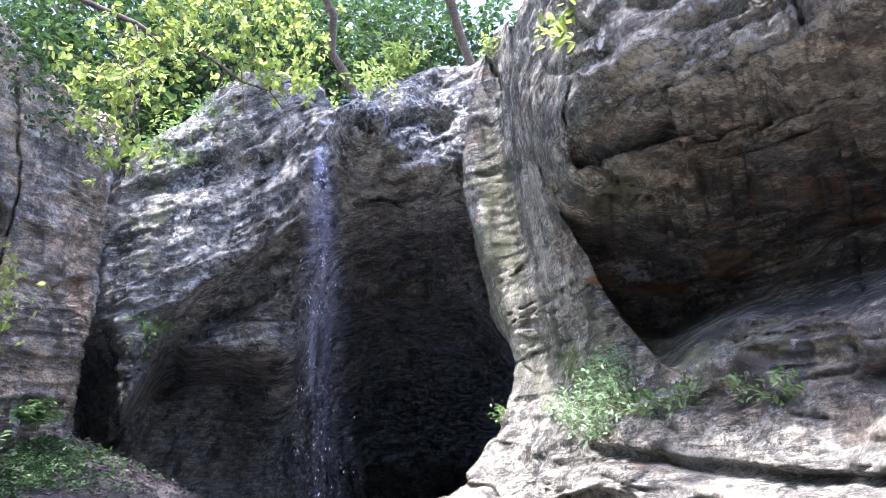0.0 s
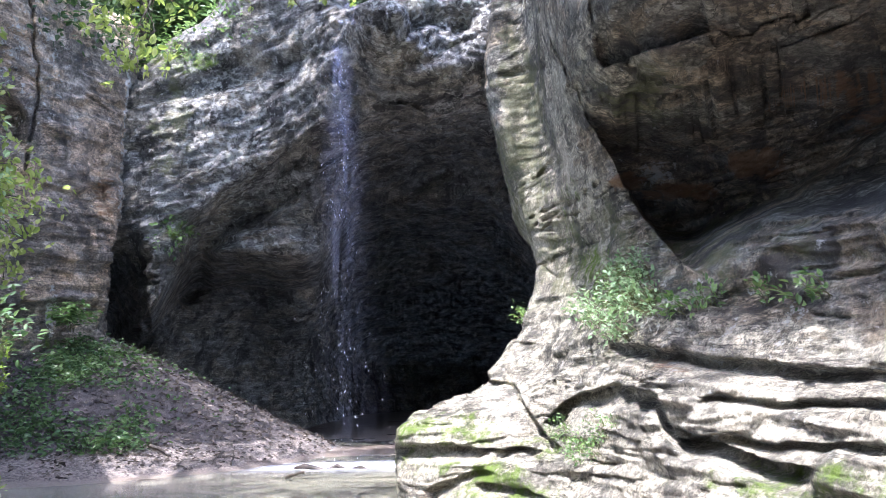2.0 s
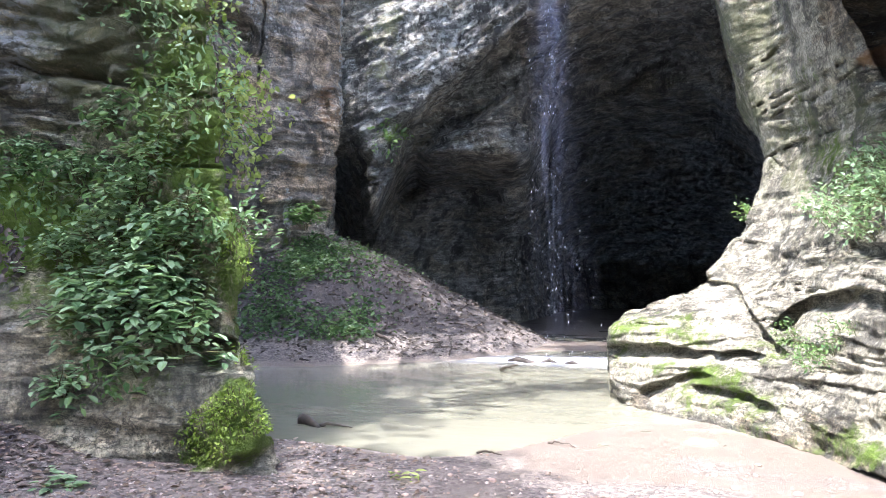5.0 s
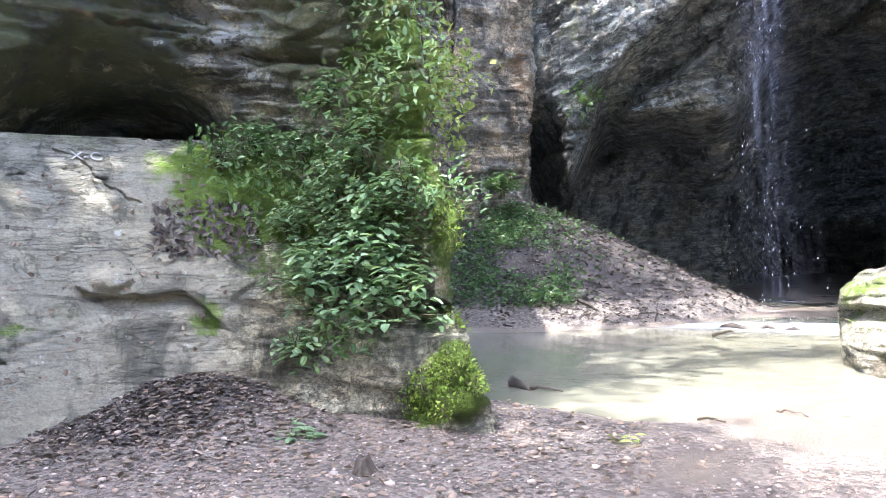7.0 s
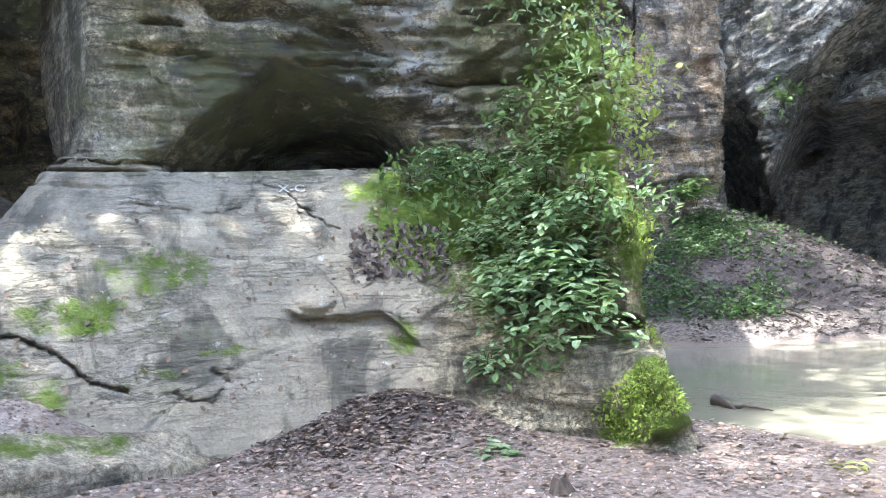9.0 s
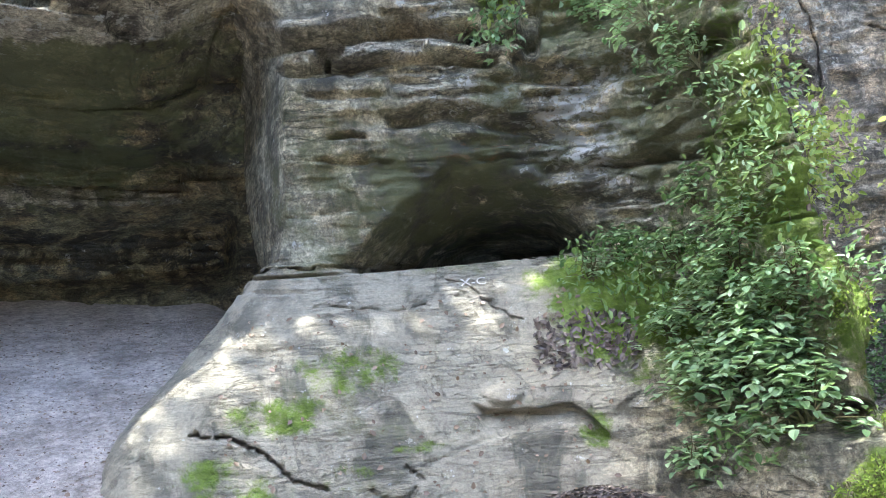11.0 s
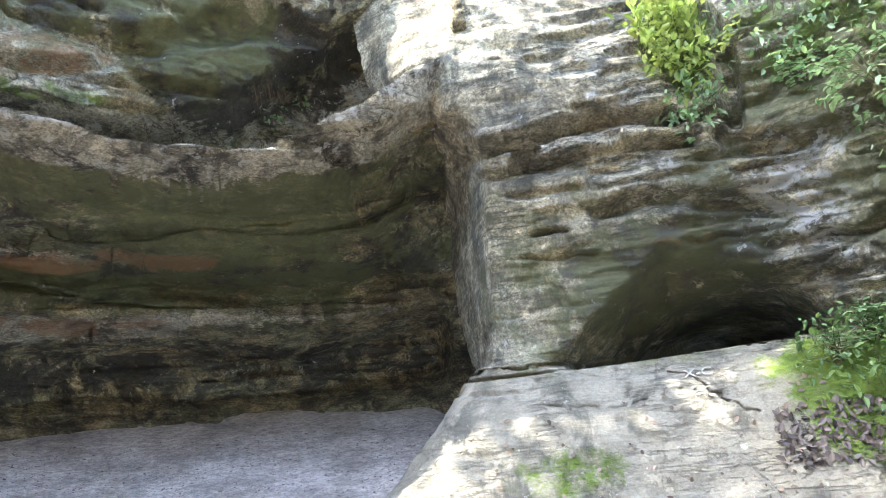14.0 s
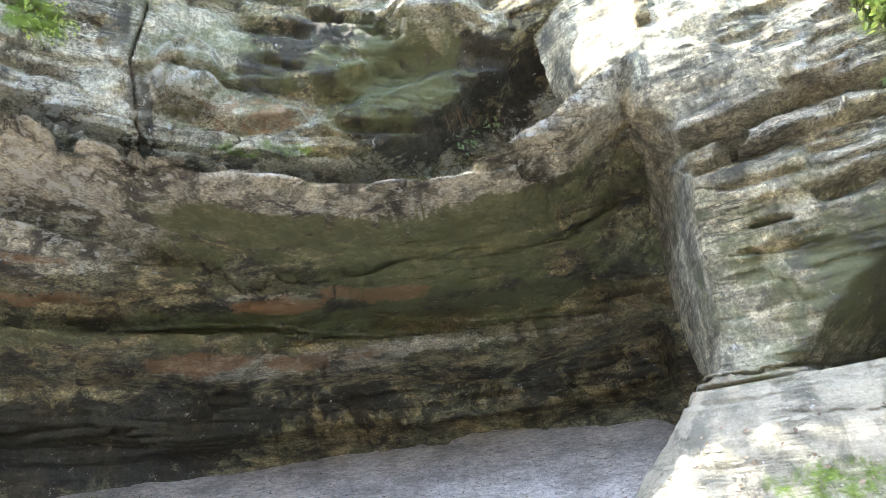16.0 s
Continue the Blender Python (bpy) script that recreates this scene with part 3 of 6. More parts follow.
# Far left wall: foot to rim
FAR_LEFT = [
    [(-26.3, 27, 0.3), (-26.3, 27, 2.5), (-26.5, 26, 4.5), (-27, 20, 6.5), (-27, 20, 8.5), (-27, 20, 10)],
    [(-24.9, 17.2, 0.3), (-25.1, 17.2, 2.5), (-25.1, 17, 4.4), (-24.5, 17, 6.5), (-24.2, 17, 8.5), (-24.2, 18, 10)],
    [(-27, 16, 0.3), (-27, 15.9, 2.5), (-27, 15.8, 4.5), (-27, 15.9, 6.5), (-27, 16, 8.5), (-27, 17, 10)],
    [(-31, 15.4, 0.3), (-31, 15.3, 2.5), (-31, 15.2, 4.5), (-31, 15.2, 6.5), (-31, 14.9, 8.5), (-31, 16, 10.4)],
    [(-36, 15, 0.3), (-36, 15, 2.5), (-36, 14.8, 4.5), (-36, 14.6, 6.5), (-36, 14, 8.5), (-36, 15, 10.8)],
    [(-48, 14, 0.3), (-48, 14, 2.5), (-48, 14, 4.5), (-48, 13.5, 6.5), (-48, 13, 8.5), (-48, 14, 11)],
]
# Near promontory: foot, apron, high apron, bench, wall foot, wall, ledge, upper face, top
NEAR = [
    [(-36, 9.75, -0.4), (-36.5, 10, 0.5), (-38, 10, 1.2), (-38.5, 10, 1.8), (-39, 10, 2.5), (-40, 10, 3.6), (-41, 10, 4.6), (-42, 10, 6), (-42, 10.5, 8.5)],
    [(-27.0, 5.9, -0.5), (-29.3, 6.3, 0.3), (-31.3, 6.75, 1.1), (-31.6, 6.9, 1.8), (-33.0, 7, 2.5), (-34.0, 7.1, 3.6), (-35.2, 7.3, 4.6), (-36.2, 7.6, 6), (-37, 8.5, 8.5)],
    [(-33.5, 5.7, -0.4), (-34.2, 6.3, 0.6), (-35.8, 6.85, 1.35), (-36.5, 7.15, 2), (-37.5, 7.35, 2.6), (-38.2, 7.5, 3.7), (-39, 7.6, 4.8), (-39.5, 7.9, 6.2), (-40, 9, 8.5)],
    [(-41, 6.15, -0.4), (-41, 6.9, 0.8), (-42, 7.6, 1.6), (-43, 8.2, 2.5), (-43, 8.5, 2.9), (-43, 8.4, 4.0), (-43, 8.4, 5.4), (-43, 8.6, 6.6), (-43, 10, 8.8)],
    [(-49, 6.65, -0.4), (-49.5, 7.5, 1.1), (-50, 8.2, 2.1), (-50, 8.7, 2.85), (-50, 9.0, 3.0), (-50, 8.9, 4.2), (-50, 8.5, 5.6), (-50, 8.8, 7), (-50, 10, 9)],
    [(-59, 6.65, -0.4), (-60, 7.5, 1), (-60, 8.2, 2.2), (-60, 8.8, 2.95), (-60, 8.95, 3.1), (-60, 8.8, 4.3), (-60, 8.3, 5.5), (-60, 8.6, 7), (-60, 9.8, 9.2)],
    [(-73, 6.35, -0.4), (-73, 7.2, 1), (-71.5, 8, 2.2), (-70, 8.6, 2.95), (-69.5, 8.8, 3.1), (-69, 8.7, 4.3), (-68.5, 8.3, 5.6), (-68, 8.4, 7), (-68, 9.5, 9.2)],
    [(-85, 6.65, -0.4), (-83, 7.5, 1.1), (-77.6, 8.4, 2.1), (-73.0, 8.9, 2.95), (-71.8, 9.0, 3.2), (-71.0, 8.9, 4.4), (-71.0, 8.7, 5.8), (-74.2, 8.6, 6.7), (-75, 9.3, 9.4)],
    [(-85, 9.25, -0.4), (-82.5, 9.8, 0.9), (-78.2, 10.5, 1.9), (-74.8, 11, 2.6), (-73, 11.2, 3.2), (-73.5, 11.3, 4.5), (-74, 11, 6.2), (-79, 9.6, 7.4), (-80, 9.4, 9.6)],
]
# Alcove: floor edge, low wall, band, roof, ledge lip, ledge top, recess, bulge, upper bulge, top
ALCOVE = [
    [(-68, 12.74, 0.6), (-68, 12.9, 3.33), (-69, 12.74, 5.06), (-70, 12.44, 5.93), (-70, 8.9, 7.1), (-70, 8.8, 8), (-70, 9.6, 8.6), (-70, 9.8, 8.8), (-70, 9.6, 9.2), (-70, 10.2, 10.8)],
    [(-76, 13.4, 0.6), (-76, 13.8, 3.44), (-76, 12.6, 5.08), (-76, 10.6, 5.7), (-76, 8.9, 6.18), (-76, 8.7, 6.84), (-76, 10.2, 7.5), (-76, 9.8, 8.0), (-76, 9, 8.8), (-76, 9.4, 10.0)],
    [(-84, 13.4, 0.6), (-84, 13.9, 3.43), (-84, 12.4, 5.08), (-84, 10.9, 5.45), (-84, 9.0, 5.69), (-84, 8.8, 6.29), (-84, 10.9, 6.9), (-84, 10.0, 7.4), (-84, 9.2, 8.5), (-84, 9.4, 10.0)],
    [(-94, 13.4, 0.6), (-94, 13.9, 3.43), (-94, 12.3, 5.09), (-94, 10.7, 5.45), (-94, 8.9, 5.68), (-94, 8.7, 6.02), (-94, 10.6, 6.4), (-94, 9.5, 6.95), (-94, 9.0, 8.2), (-94, 9.4, 10.0)],
    [(-104, 13, 0.6), (-104, 13.6, 3.43), (-104, 12, 4.99), (-104, 10.5, 5.4), (-104, 8.7, 5.6), (-104, 8.5, 6.01), (-104, 10.2, 6.35), (-104, 9.3, 6.75), (-104, 9.0, 7.8), (-104, 9.4, 10.0)],
    [(-113, 12.6, 0.6), (-113, 13.2, 3.44), (-113, 11.6, 4.89), (-113, 10.2, 5.46), (-113, 8.7, 5.83), (-113, 8.5, 6.1), (-113, 10.0, 6.5), (-113, 9.2, 7.0), (-113, 8.9, 8.0), (-113, 8.6, 10.5)],
    [(-126, 12, 0.6), (-126, 12.5, 3.46), (-126, 11, 4.8), (-126, 9.6, 5.25), (-126, 8.4, 6.17), (-126, 8.2, 6.48), (-126, 9.4, 6.95), (-126, 8.8, 7.2), (-126, 8.5, 8.4), (-126, 8, 10.5)],
    [(-150, 11.6, 0.6), (-150, 12, 3.47), (-150, 10.6, 4.81), (-150, 9.4, 5.26), (-150, 8.6, 5.59), (-150, 8.4, 6.2), (-150, 9.4, 6.84), (-150, 8.4, 7.2), (-150, 7.8, 8.4), (-150, 8, 10.5)],
]

# Low wall that closes the canyon behind
BEHIND = [
    [(92, 10.6, -0.1), (92, 11, 3.5), (92, 11, 7), (92, 12, 11)],
    [(130, 14, -0.1), (130, 14.4, 3.5), (130, 14.2, 7), (130, 15, 11)],
    [(175, 16, -0.1), (175, 16.4, 3.5), (175, 16.2, 7), (175, 17, 11)],
    [(200, 13, -0.1), (200, 13.4, 3.5), (200, 13.2, 7), (200, 14, 11)],
    [(222, 9.6, 0), (222, 10, 3.5), (222, 9.8, 7), (222, 10.6, 10.5)],
]


# ---- the canyon walls ----
def right_calm(p):
    """The rib beside the cave and the slabs of the foot are smoother than the rest."""
    a, e, _ = place(p)
    return (1 - 0.8 * smooth(-1, 2, a) * smooth(14, 11, a) * smooth(4, 7, e) * smooth(40, 33, e)) * (1 - 0.45 * smooth(6, 4, e))


RIB = ([5, 8.5, 11.9, 15.4, 19.6, 22.4, 25.5], [20, 17, 14.4, 12.9, 10.8, 9.9, 8.7])  # the right edge of the pale rib


def right_wall():
    p, zz = cliff(RIGHT, 520, 480, (0.7, 1.3, 1.3, 1.5, 1.5, 1.1, 0.3, 0.2), 1, 11, (0, 0), 1.1, right_calm)
    a, e, out = place(p)
    low = smooth(4.5, 2.0, e) * smooth(-9, -5, a)
    x, y, z = p[..., 0], p[..., 1], p[..., 2]
    wav = z + 0.30 * fbm(x * 0.6, y * 0.6, z * 0.6, 3, 91) + 0.05 * x
    p = p - out * (low * (0.09 * strata(x, y, wav, 0.42, 0.6, 96, 0.10) + 0.05 * strata(x, y, wav - 0.15 * x, 0.16, 1.3, 97, 0.15) + 0.05 * np.abs(vnoise(x * 0.9, y * 0.9, wav * 1.7, 93))))[..., None]
    p = undercut(p, [11.5, 13, 17.1, 22.5, 28, 30.5, 36, 60], [26.2, 26.6, 27.3, 28, 28.7, 29.2, 28.6, 28], 1.1, 0.2, 3.5)
    p = undercut(p, [9.5, 10.6, 13.3, 17, 20.3, 23.8, 27.6, 34.1, 60], [20, 20.2, 20.7, 19.6, 21.5, 22.5, 22.5, 24.0, 24], 2.0, 0.3, 14, side=RIB)
    p = undercut(p, [10.5, 11.6, 13.4, 18.2, 22.4, 30, 33.2, 45], [17.3, 17.1, 14.9, 13, 14.5, 19, 19.5, 19.5], 0.6, 0.3, 4, side=RIB)
    p = undercut(p, [1.2, 2.8, 4.3, 5.5, 6.8, 8.2], [0.5, 0.3, 0.1, -2, -4.1, -5], 0.26, 0.3, 1.6)
    p = undercut(p, [6, 7.1, 9.2, 12, 14.6, 15.6, 19.2, 22.6, 25], [-3, -2, -0.6, -0.2, -1, -3.2, -4.7, -5.7, -6], 0.4, 0.22, 2.0)
    p = undercut(p, [-6, -3.8, -0.4, 2.1, 5, 6.6], [-4.3, -4.2, -4, -4.5, -4.5, -5], 0.3, 0.25, 1.6)
    p = undercut(p, [-3, -1.7, 0.4, 1.6, 3], [-7.4, -7.1, -6.1, -6.1, -6.4], 0.22, 0.25, 1.2)
    p = undercut(p, [0.6, 1.6, 3.7, 5.7, 7.2], [-6.8, -7.1, -7.3, -7.9, -8.4], 0.24, 0.25, 1.3)
    p = undercut(p, [-6, -4.7, -1.4, 2, 6, 11.5, 17.1, 24], [-7.8, -8.1, -9.1, -10.1, -11, -12.1, -12.9, -14], 0.3, 0.3, 2.4)
    p = undercut(p, [11, 12.4, 17, 21.2, 25.1, 32], [3, 2.9, 2.1, 1.4, 0.6, 0.4], 0.3, 0.25, 1.6)
    p = undercut(p, [15.5, 16.4, 20.3, 22.6, 24.8, 30], [-3.9, -4, -3.9, -4.4, -4.2, -4.6], 0.22, 0.25, 1.2)
    p = undercut(p, [17, 19, 23, 27, 33], [-1.2, -0.8, -1.6, -1.4, -2], 0.2, 0.25, 1.0)
    p = ledges(p, -5, 32, -10, 4.5, 22, 0.08, 401, -0.12, 3.5)
    p = ledges(p, 6, 34, 6, 16, 26, 0.10, 402, 0.03)
    p = ledges(p, 8, 34, 22, 36, 22, 0.14, 403, 0.10)
    p = crack(p, [(5.6, 12.4), (8.5, 13.6), (11.2, 14.6)], 0.16, 0.2)
    p = crack(p, [(5.8, 8.6), (8, 9.6), (11.5, 10.6)], 0.14, 0.15)
    p = crack(p, [(4.5, 33), (7.5, 28), (8.5, 25), (10.8, 20.5)], 0.2, 0.3)
    p = crack(p, [(12.4, 29.5), (11.6, 27.5), (12.4, 25.2), (15.5, 22)], 0.16, 0.25)
    p = crack(p, [(30, 34), (31.2, 29.5), (31.6, 27.5)], 0.2, 0.3)
    p = crack(p, [(30.5, 21), (31.4, 18), (31, 12)], 0.16, 0.2)
    p = crack(p, [(6.8, 15.8), (9, 17.6), (11.2, 19)], 0.18, 0.15)
    p = crack(p, [(6.4, 12), (9, 13.3), (11.5, 15)], 0.18, 0.15)
    p = crack(p, [(5.4, 15.0), (7.5, 16.0), (10.4, 17.6)], 0.12, 0.12)
    p = crack(p, [(6.2, 11.2), (8.4, 12.6), (9.4, 12.5), (12.6, 14.6)], 0.14, 0.16)
    p = hollow(p, 17.2, 19.4, 1.7, 0.9, -0.3)
    p = hollow(p, 12.8, 17.6, 1.0, 0.8, -0.2)
    masks = {
        "moss": blobs(p, [(11, 8, 2.0, 2, 0.6), (-3.5, -3, 2, 1.2, 0.7), (0.5, -3.2, 3, 1.2, 0.6), (-2, -5.5, 3, 1.0, 0.5), (3.5, -8, 4, 1.2, 0.6), (14, -10.5, 10, 1.5, 0.6), (2.5, -6.3, 2, 0.9, 0.8), (8.8, 12.5, 1.0, 3, 0.4), (24, -7, 8, 1.2, 0.6), (13, 6, 3, 1, 0.7), (6, -4.5, 2, 1, 0.5)]),
        # the broad cap spots in these two masks paint sky light onto its face
        "tan": blobs(p, [(14, -3, 22, 5.5, 1.0), (5, 3, 5, 4, 1.0), (9, 9, 4, 6, 1.0), (22, 33, 14, 4.5, 0.9), (7, 18, 2.5, 8, 1.0), (11, 23, 3, 3, 0.6)]),
        "lichen_light": blobs(p, [(15.3, 15.1, 1.3, 0.8, 1.0), (22, 31, 10, 3.5, 0.6), (18, 1, 16, 5, 0.3)]),
        "rust": blobs(p, [(22.6, 15, 1.8, 0.9, 1.6), (13.6, 14.8, 1.4, 0.7, 1.4), (28, 19, 5, 0.6, 1.4), (16.4, 13.7, 1.8, 0.6, 1.3), (19, 13.4, 1, 0.5, 1.3), (31, 17, 3, 1.2, 0.9), (8, 4, 3, 2, 0.35), (15.5, 1, 3, 0.5, 0.6), (18, 17, 10, 2, 0.3)]),
        "black": blobs(p, [(24, 11, 9, 3.5, 0.5), (18, 12, 3, 4, 0.5), (20, 18, 10, 2, 0.4), (13.5, 20, 3, 2, 0.6)]),
        "algae_shade": blobs(p, [(5.5, 17, 2.0, 8, 0.85), (10, 9, 4, 5, 0.6), (18, 9, 8, 3, 0.6), (15, 21, 3, 2, 0.6)]),
    }
    return p, masks


def back_wall():
    p, zz = cliff(BACK, 420, 340, (0.3, 1, 1.2, 1.2, 1.2, 1.2, 1.0, 0.9, 0.5), 1.28, 23, (-0.32, 0), 1.0)
    p = undercut(p, [-21, -19.4, -17.6, -12.7, -10, -7], [11.8, 13.1, 14.9, 18.2, 20.6, 23], 1.7, 0.35, 5)
    p = undercut(p, [-25, -23, -20.5, -19, -16, -12, -10.5, -8, -5, 0, 3, 5, 8], [3, 4.5, 9.4, 10.3, 10.4, 10.2, 10.4, 13.4, 14.2, 14, 13.7, 12, 8], 6.5, 0.6, 60)
    p = undercut(p, [-8, -6.1, -4, -1.7, 1], [14.5, 15, 16, 17.7, 19], 0.7, 0.4, 3)
    p = undercut(p, [-24, -21, -18, -14, -10], [21, 22.3, 24, 25, 25.5], 0.35, 0.4, 3)
    p = hollow(p, -5.6, 26.2, 3.6, 1.9, -1.1, 0.8)
    p = undercut(p, [-10, -9, -7, -4, -1, 1], [24.6, 24.8, 24.6, 24, 23.4, 23], 1.3, 0.4, 3)
    p = undercut(p, [-9.5, -8, -5, -2, 0.5, 2.5], [25.6, 25, 26.5, 28.5, 28.6, 28], 0.5, 0.4, 2.2)
    p = ledges(p, -24, -8, 12, 28, 90, 0.16, 411, 0.55, 2.6)
    p = ledges(p, -24, -8, 4, 13, 26, 0.25, 412, 0.12, 4)
    p = ledges(p, -9, 6, 23, 33, 24, 0.3, 413, 0.35, 3)
    p = crack(p, [(-7.6, 27.5), (-5, 27.2), (-3.4, 27.6)], 0.5, 0.7)
    p = crack(p, [(2.4, 24), (3.2, 19), (4.4, 13.5)], 0.25, 0.5)
    masks = {
        "moss": blobs(p, [(-21, 23.8, 3, 1.0, 0.6), (-20.8, 11.6, 1.2, 0.8, 0.6)]),
        "lichen_light": blobs(p, [(-17.3, 19, 3.0, 5.5, 0.8), (-12.5, 22, 4, 4, 0.4), (-21, 17, 2.5, 5, 0.4), (-18, 11.2, 6, 1.2, 0.6), (-2, 27, 6, 3, 0.7)]),
        "rust": blobs(p, [(-20, 15.5, 1.2, 1.2, 0.5), (-15.5, 22.6, 0.8, 1, 0.5)]),
        "algae_shade": blobs(p, [(-21.5, 20, 1.5, 5, 0.6)]),
    }
    return p, masks


def far_wall():
    p, zz = cliff(FAR_LEFT, 200, 340, (0.5, 1.2, 1.5, 1.5, 1), 1.28, 37, (0, 0), 0.85)
    p = ledges(p, -38, -24, 3, 27, 30, 0.09, 421, 0.0, 2.5)
    p = crack(p, [(-31.6, 27), (-30.4, 20), (-30.9, 15)], 0.16, 0.3)
    p = crack(p, [(-28, 20.6), (-26, 19.8), (-25.2, 20.2)], 0.12, 0.2)
    p = crack(p, [(-33, 12), (-28, 12.6), (-25, 11.8)], 0.10, 0.15)
    p = undercut(p, [-40, -34, -31.5, -30.5], [21.5, 21, 19.6, 18.2], 0.8, 0.5, 4)
    p = undercut(p, [-36, -31, -28, -25], [15.2, 15, 14, 14.6], 0.25, 0.3, 2)
    p = undercut(p, [-38, -31, -28.5, -25], [5.2, 6.2, 6.4, 6.6], 0.3, 0.3, 2)
    masks = {"moss": blobs(p, [(-30, 3, 3, 1, 0.5)]), "lichen_light": blobs(p, [(-24.6, 17, 0.25, 6, 1.2), (-28.6, 5.6, 0.3, 1.5, 1.0), (-32, 22, 3, 4, 0.5)]), "rust": blobs(p, [(-25.6, 13.5, 0.8, 1.5, 0.9), (-28, 10, 3, 4, 0.3)]), "algae_shade": blobs(p, [(-31, 14, 3, 6, 0.3)])}
    return p, masks


def near_calm(p):
    """The worn apron is smooth; the wall above is layered."""
    a, e, _ = place(p)
    return 1 - 0.86 * smooth(8.6, 7.0, e) * smooth(-45, -50, a) - 0.25 * smooth(1, -2, e) * smooth(-37, -33, a) - 0.55 * smooth(7, 10, e) * smooth(-39.5, -37, a) - 0.5 * smooth(-52, -57, a) * smooth(8, 10, e) * smooth(25, 22, e) - 0.3 * smooth(-68, -70.5, a) * smooth(7, 9, e) - 0.3 * smooth(-54, -58, a) * smooth(26.5, 28, e)


def near_wall():
    p, zz = cliff(NEAR, 540, 480, (0.4, 1.2, 1.3, 1.3, 1.4, 1.3, 1.2, 0.8), 1, 41, (0, 0), 0.8, near_calm)
    p = undercut(p, [-71, -66, -62, -58, -53.6, -49.2, -46.5, -44], [8.6, 10.5, 14, 17, 16.2, 13.6, 10.8, 8], 1.5, 4.5, 18, 9.1)
    a, e, out = place(p)
    roof = np.interp(a, [-61.5, -60, -57, -54, -51, -49.3, -48.6], [9, 10.6, 12.2, 12.7, 12.3, 10.8, 9])
    p = p + out * (3.2 * smooth(0.05, 0.7, roof - e) * smooth(8.6, 9.1, e))[..., None]
    p = ledges(p, -66, -50, 17, 34, 46, 0.14, 431, -0.03, 5)
    p = ledges(p, -53, -33, 9, 30, 60, 0.16, 432, -0.05, 5)
    p = ledges(p, -66, -58, 9.5, 18, 16, 0.05, 433, 0.0, 4)
    p = crack(p, [(-73, 9.3), (-66, 9.25), (-61, 9.1)], 0.2, 0.14)
    p = hollow(p, -66.6, 25.1, 1.3, 0.75, 0.55)
    p = hollow(p, -61.5, 25.8, 1.6, 0.6, 0.3)
    p = undercut(p, [-72.5, -71, -66, -60, -57, -54], [25.9, 26.4, 26.9, 27.2, 26.5, 26], 0.5, 0.25, 1.8)
    p = undercut(p, [-71, -68, -62, -57, -53], [24, 24.2, 24.6, 24.4, 23.6], 0.3, 0.2, 1.2)
    p = undercut(p, [-63, -59, -55, -51, -48], [20.4, 20.9, 20.2, 18.8, 17.4], 0.25, 0.3, 2)
    p = undercut(p, [-52, -50, -46, -42, -38], [15.4, 15.4, 15.2, 15, 15], 0.2, 0.3, 1.5)
    p = undercut(p, [-51, -48, -44, -40], [12.9, 12.7, 12.4, 12], 0.16, 0.3, 1.2)
    p = undercut(p, [-53, -50, -46, -40, -35], [24.2, 23, 22.4, 22.8, 23], 0.3, 0.4, 2.5)
    p = crack(p, [(-51.5, 33), (-50.4, 28), (-50.8, 24)], 1.1, 0.35)
    p = undercut(p, [-58.5, -57, -55, -53, -51, -49.6, -48], [-1.2, -1.9, -2.3, -2.1, -2.2, -3.6, -5], 0.2, 0.3, 2.4)
    p = hollow(p, -55.8, -1.2, 1.6, 0.9, -0.12, 0.9)
    p = crack(p, [(-78, -1.8), (-75.6, -2.3), (-73.2, -3.6), (-71.2, -5.8), (-69, -6.6)], 0.17, 0.16)
    p = crack(p, [(-59.2, 7.6), (-57.2, 6.6), (-55.6, 5.2), (-54, 4)], 0.10, 0.07)
    p = crack(p, [(-68, 6.4), (-63, 5.6), (-58, 6.4)], 0.1, 0.05)
    p = crack(p, [(-66, -7), (-63.5, -8), (-62.5, -6.6), (-63.4, -5.6)], 0.18, 0.08)
    p = undercut(p, [-84, -77, -72, -68, -66], [-9.5, -9.8, -10.2, -10.6, -11], 0.3, 0.3, 3)
    p = hollow(p, -31.8, -9.5, 3.0, 3.4, -0.3, 0.9)
    p = hollow(p, -33.2, -4.6, 1.6, 1.3, 0.5, 0.9)
    p = hollow(p, -31.2, 1.0, 1.6, 3.2, -0.2, 0.9)
    p = undercut(p, [-33, -31.5, -30.2, -29, -27], [-1.6, -1.2, -1.0, -1, -1], 0.35, 0.6, 5)
    a, e, _ = place(p)
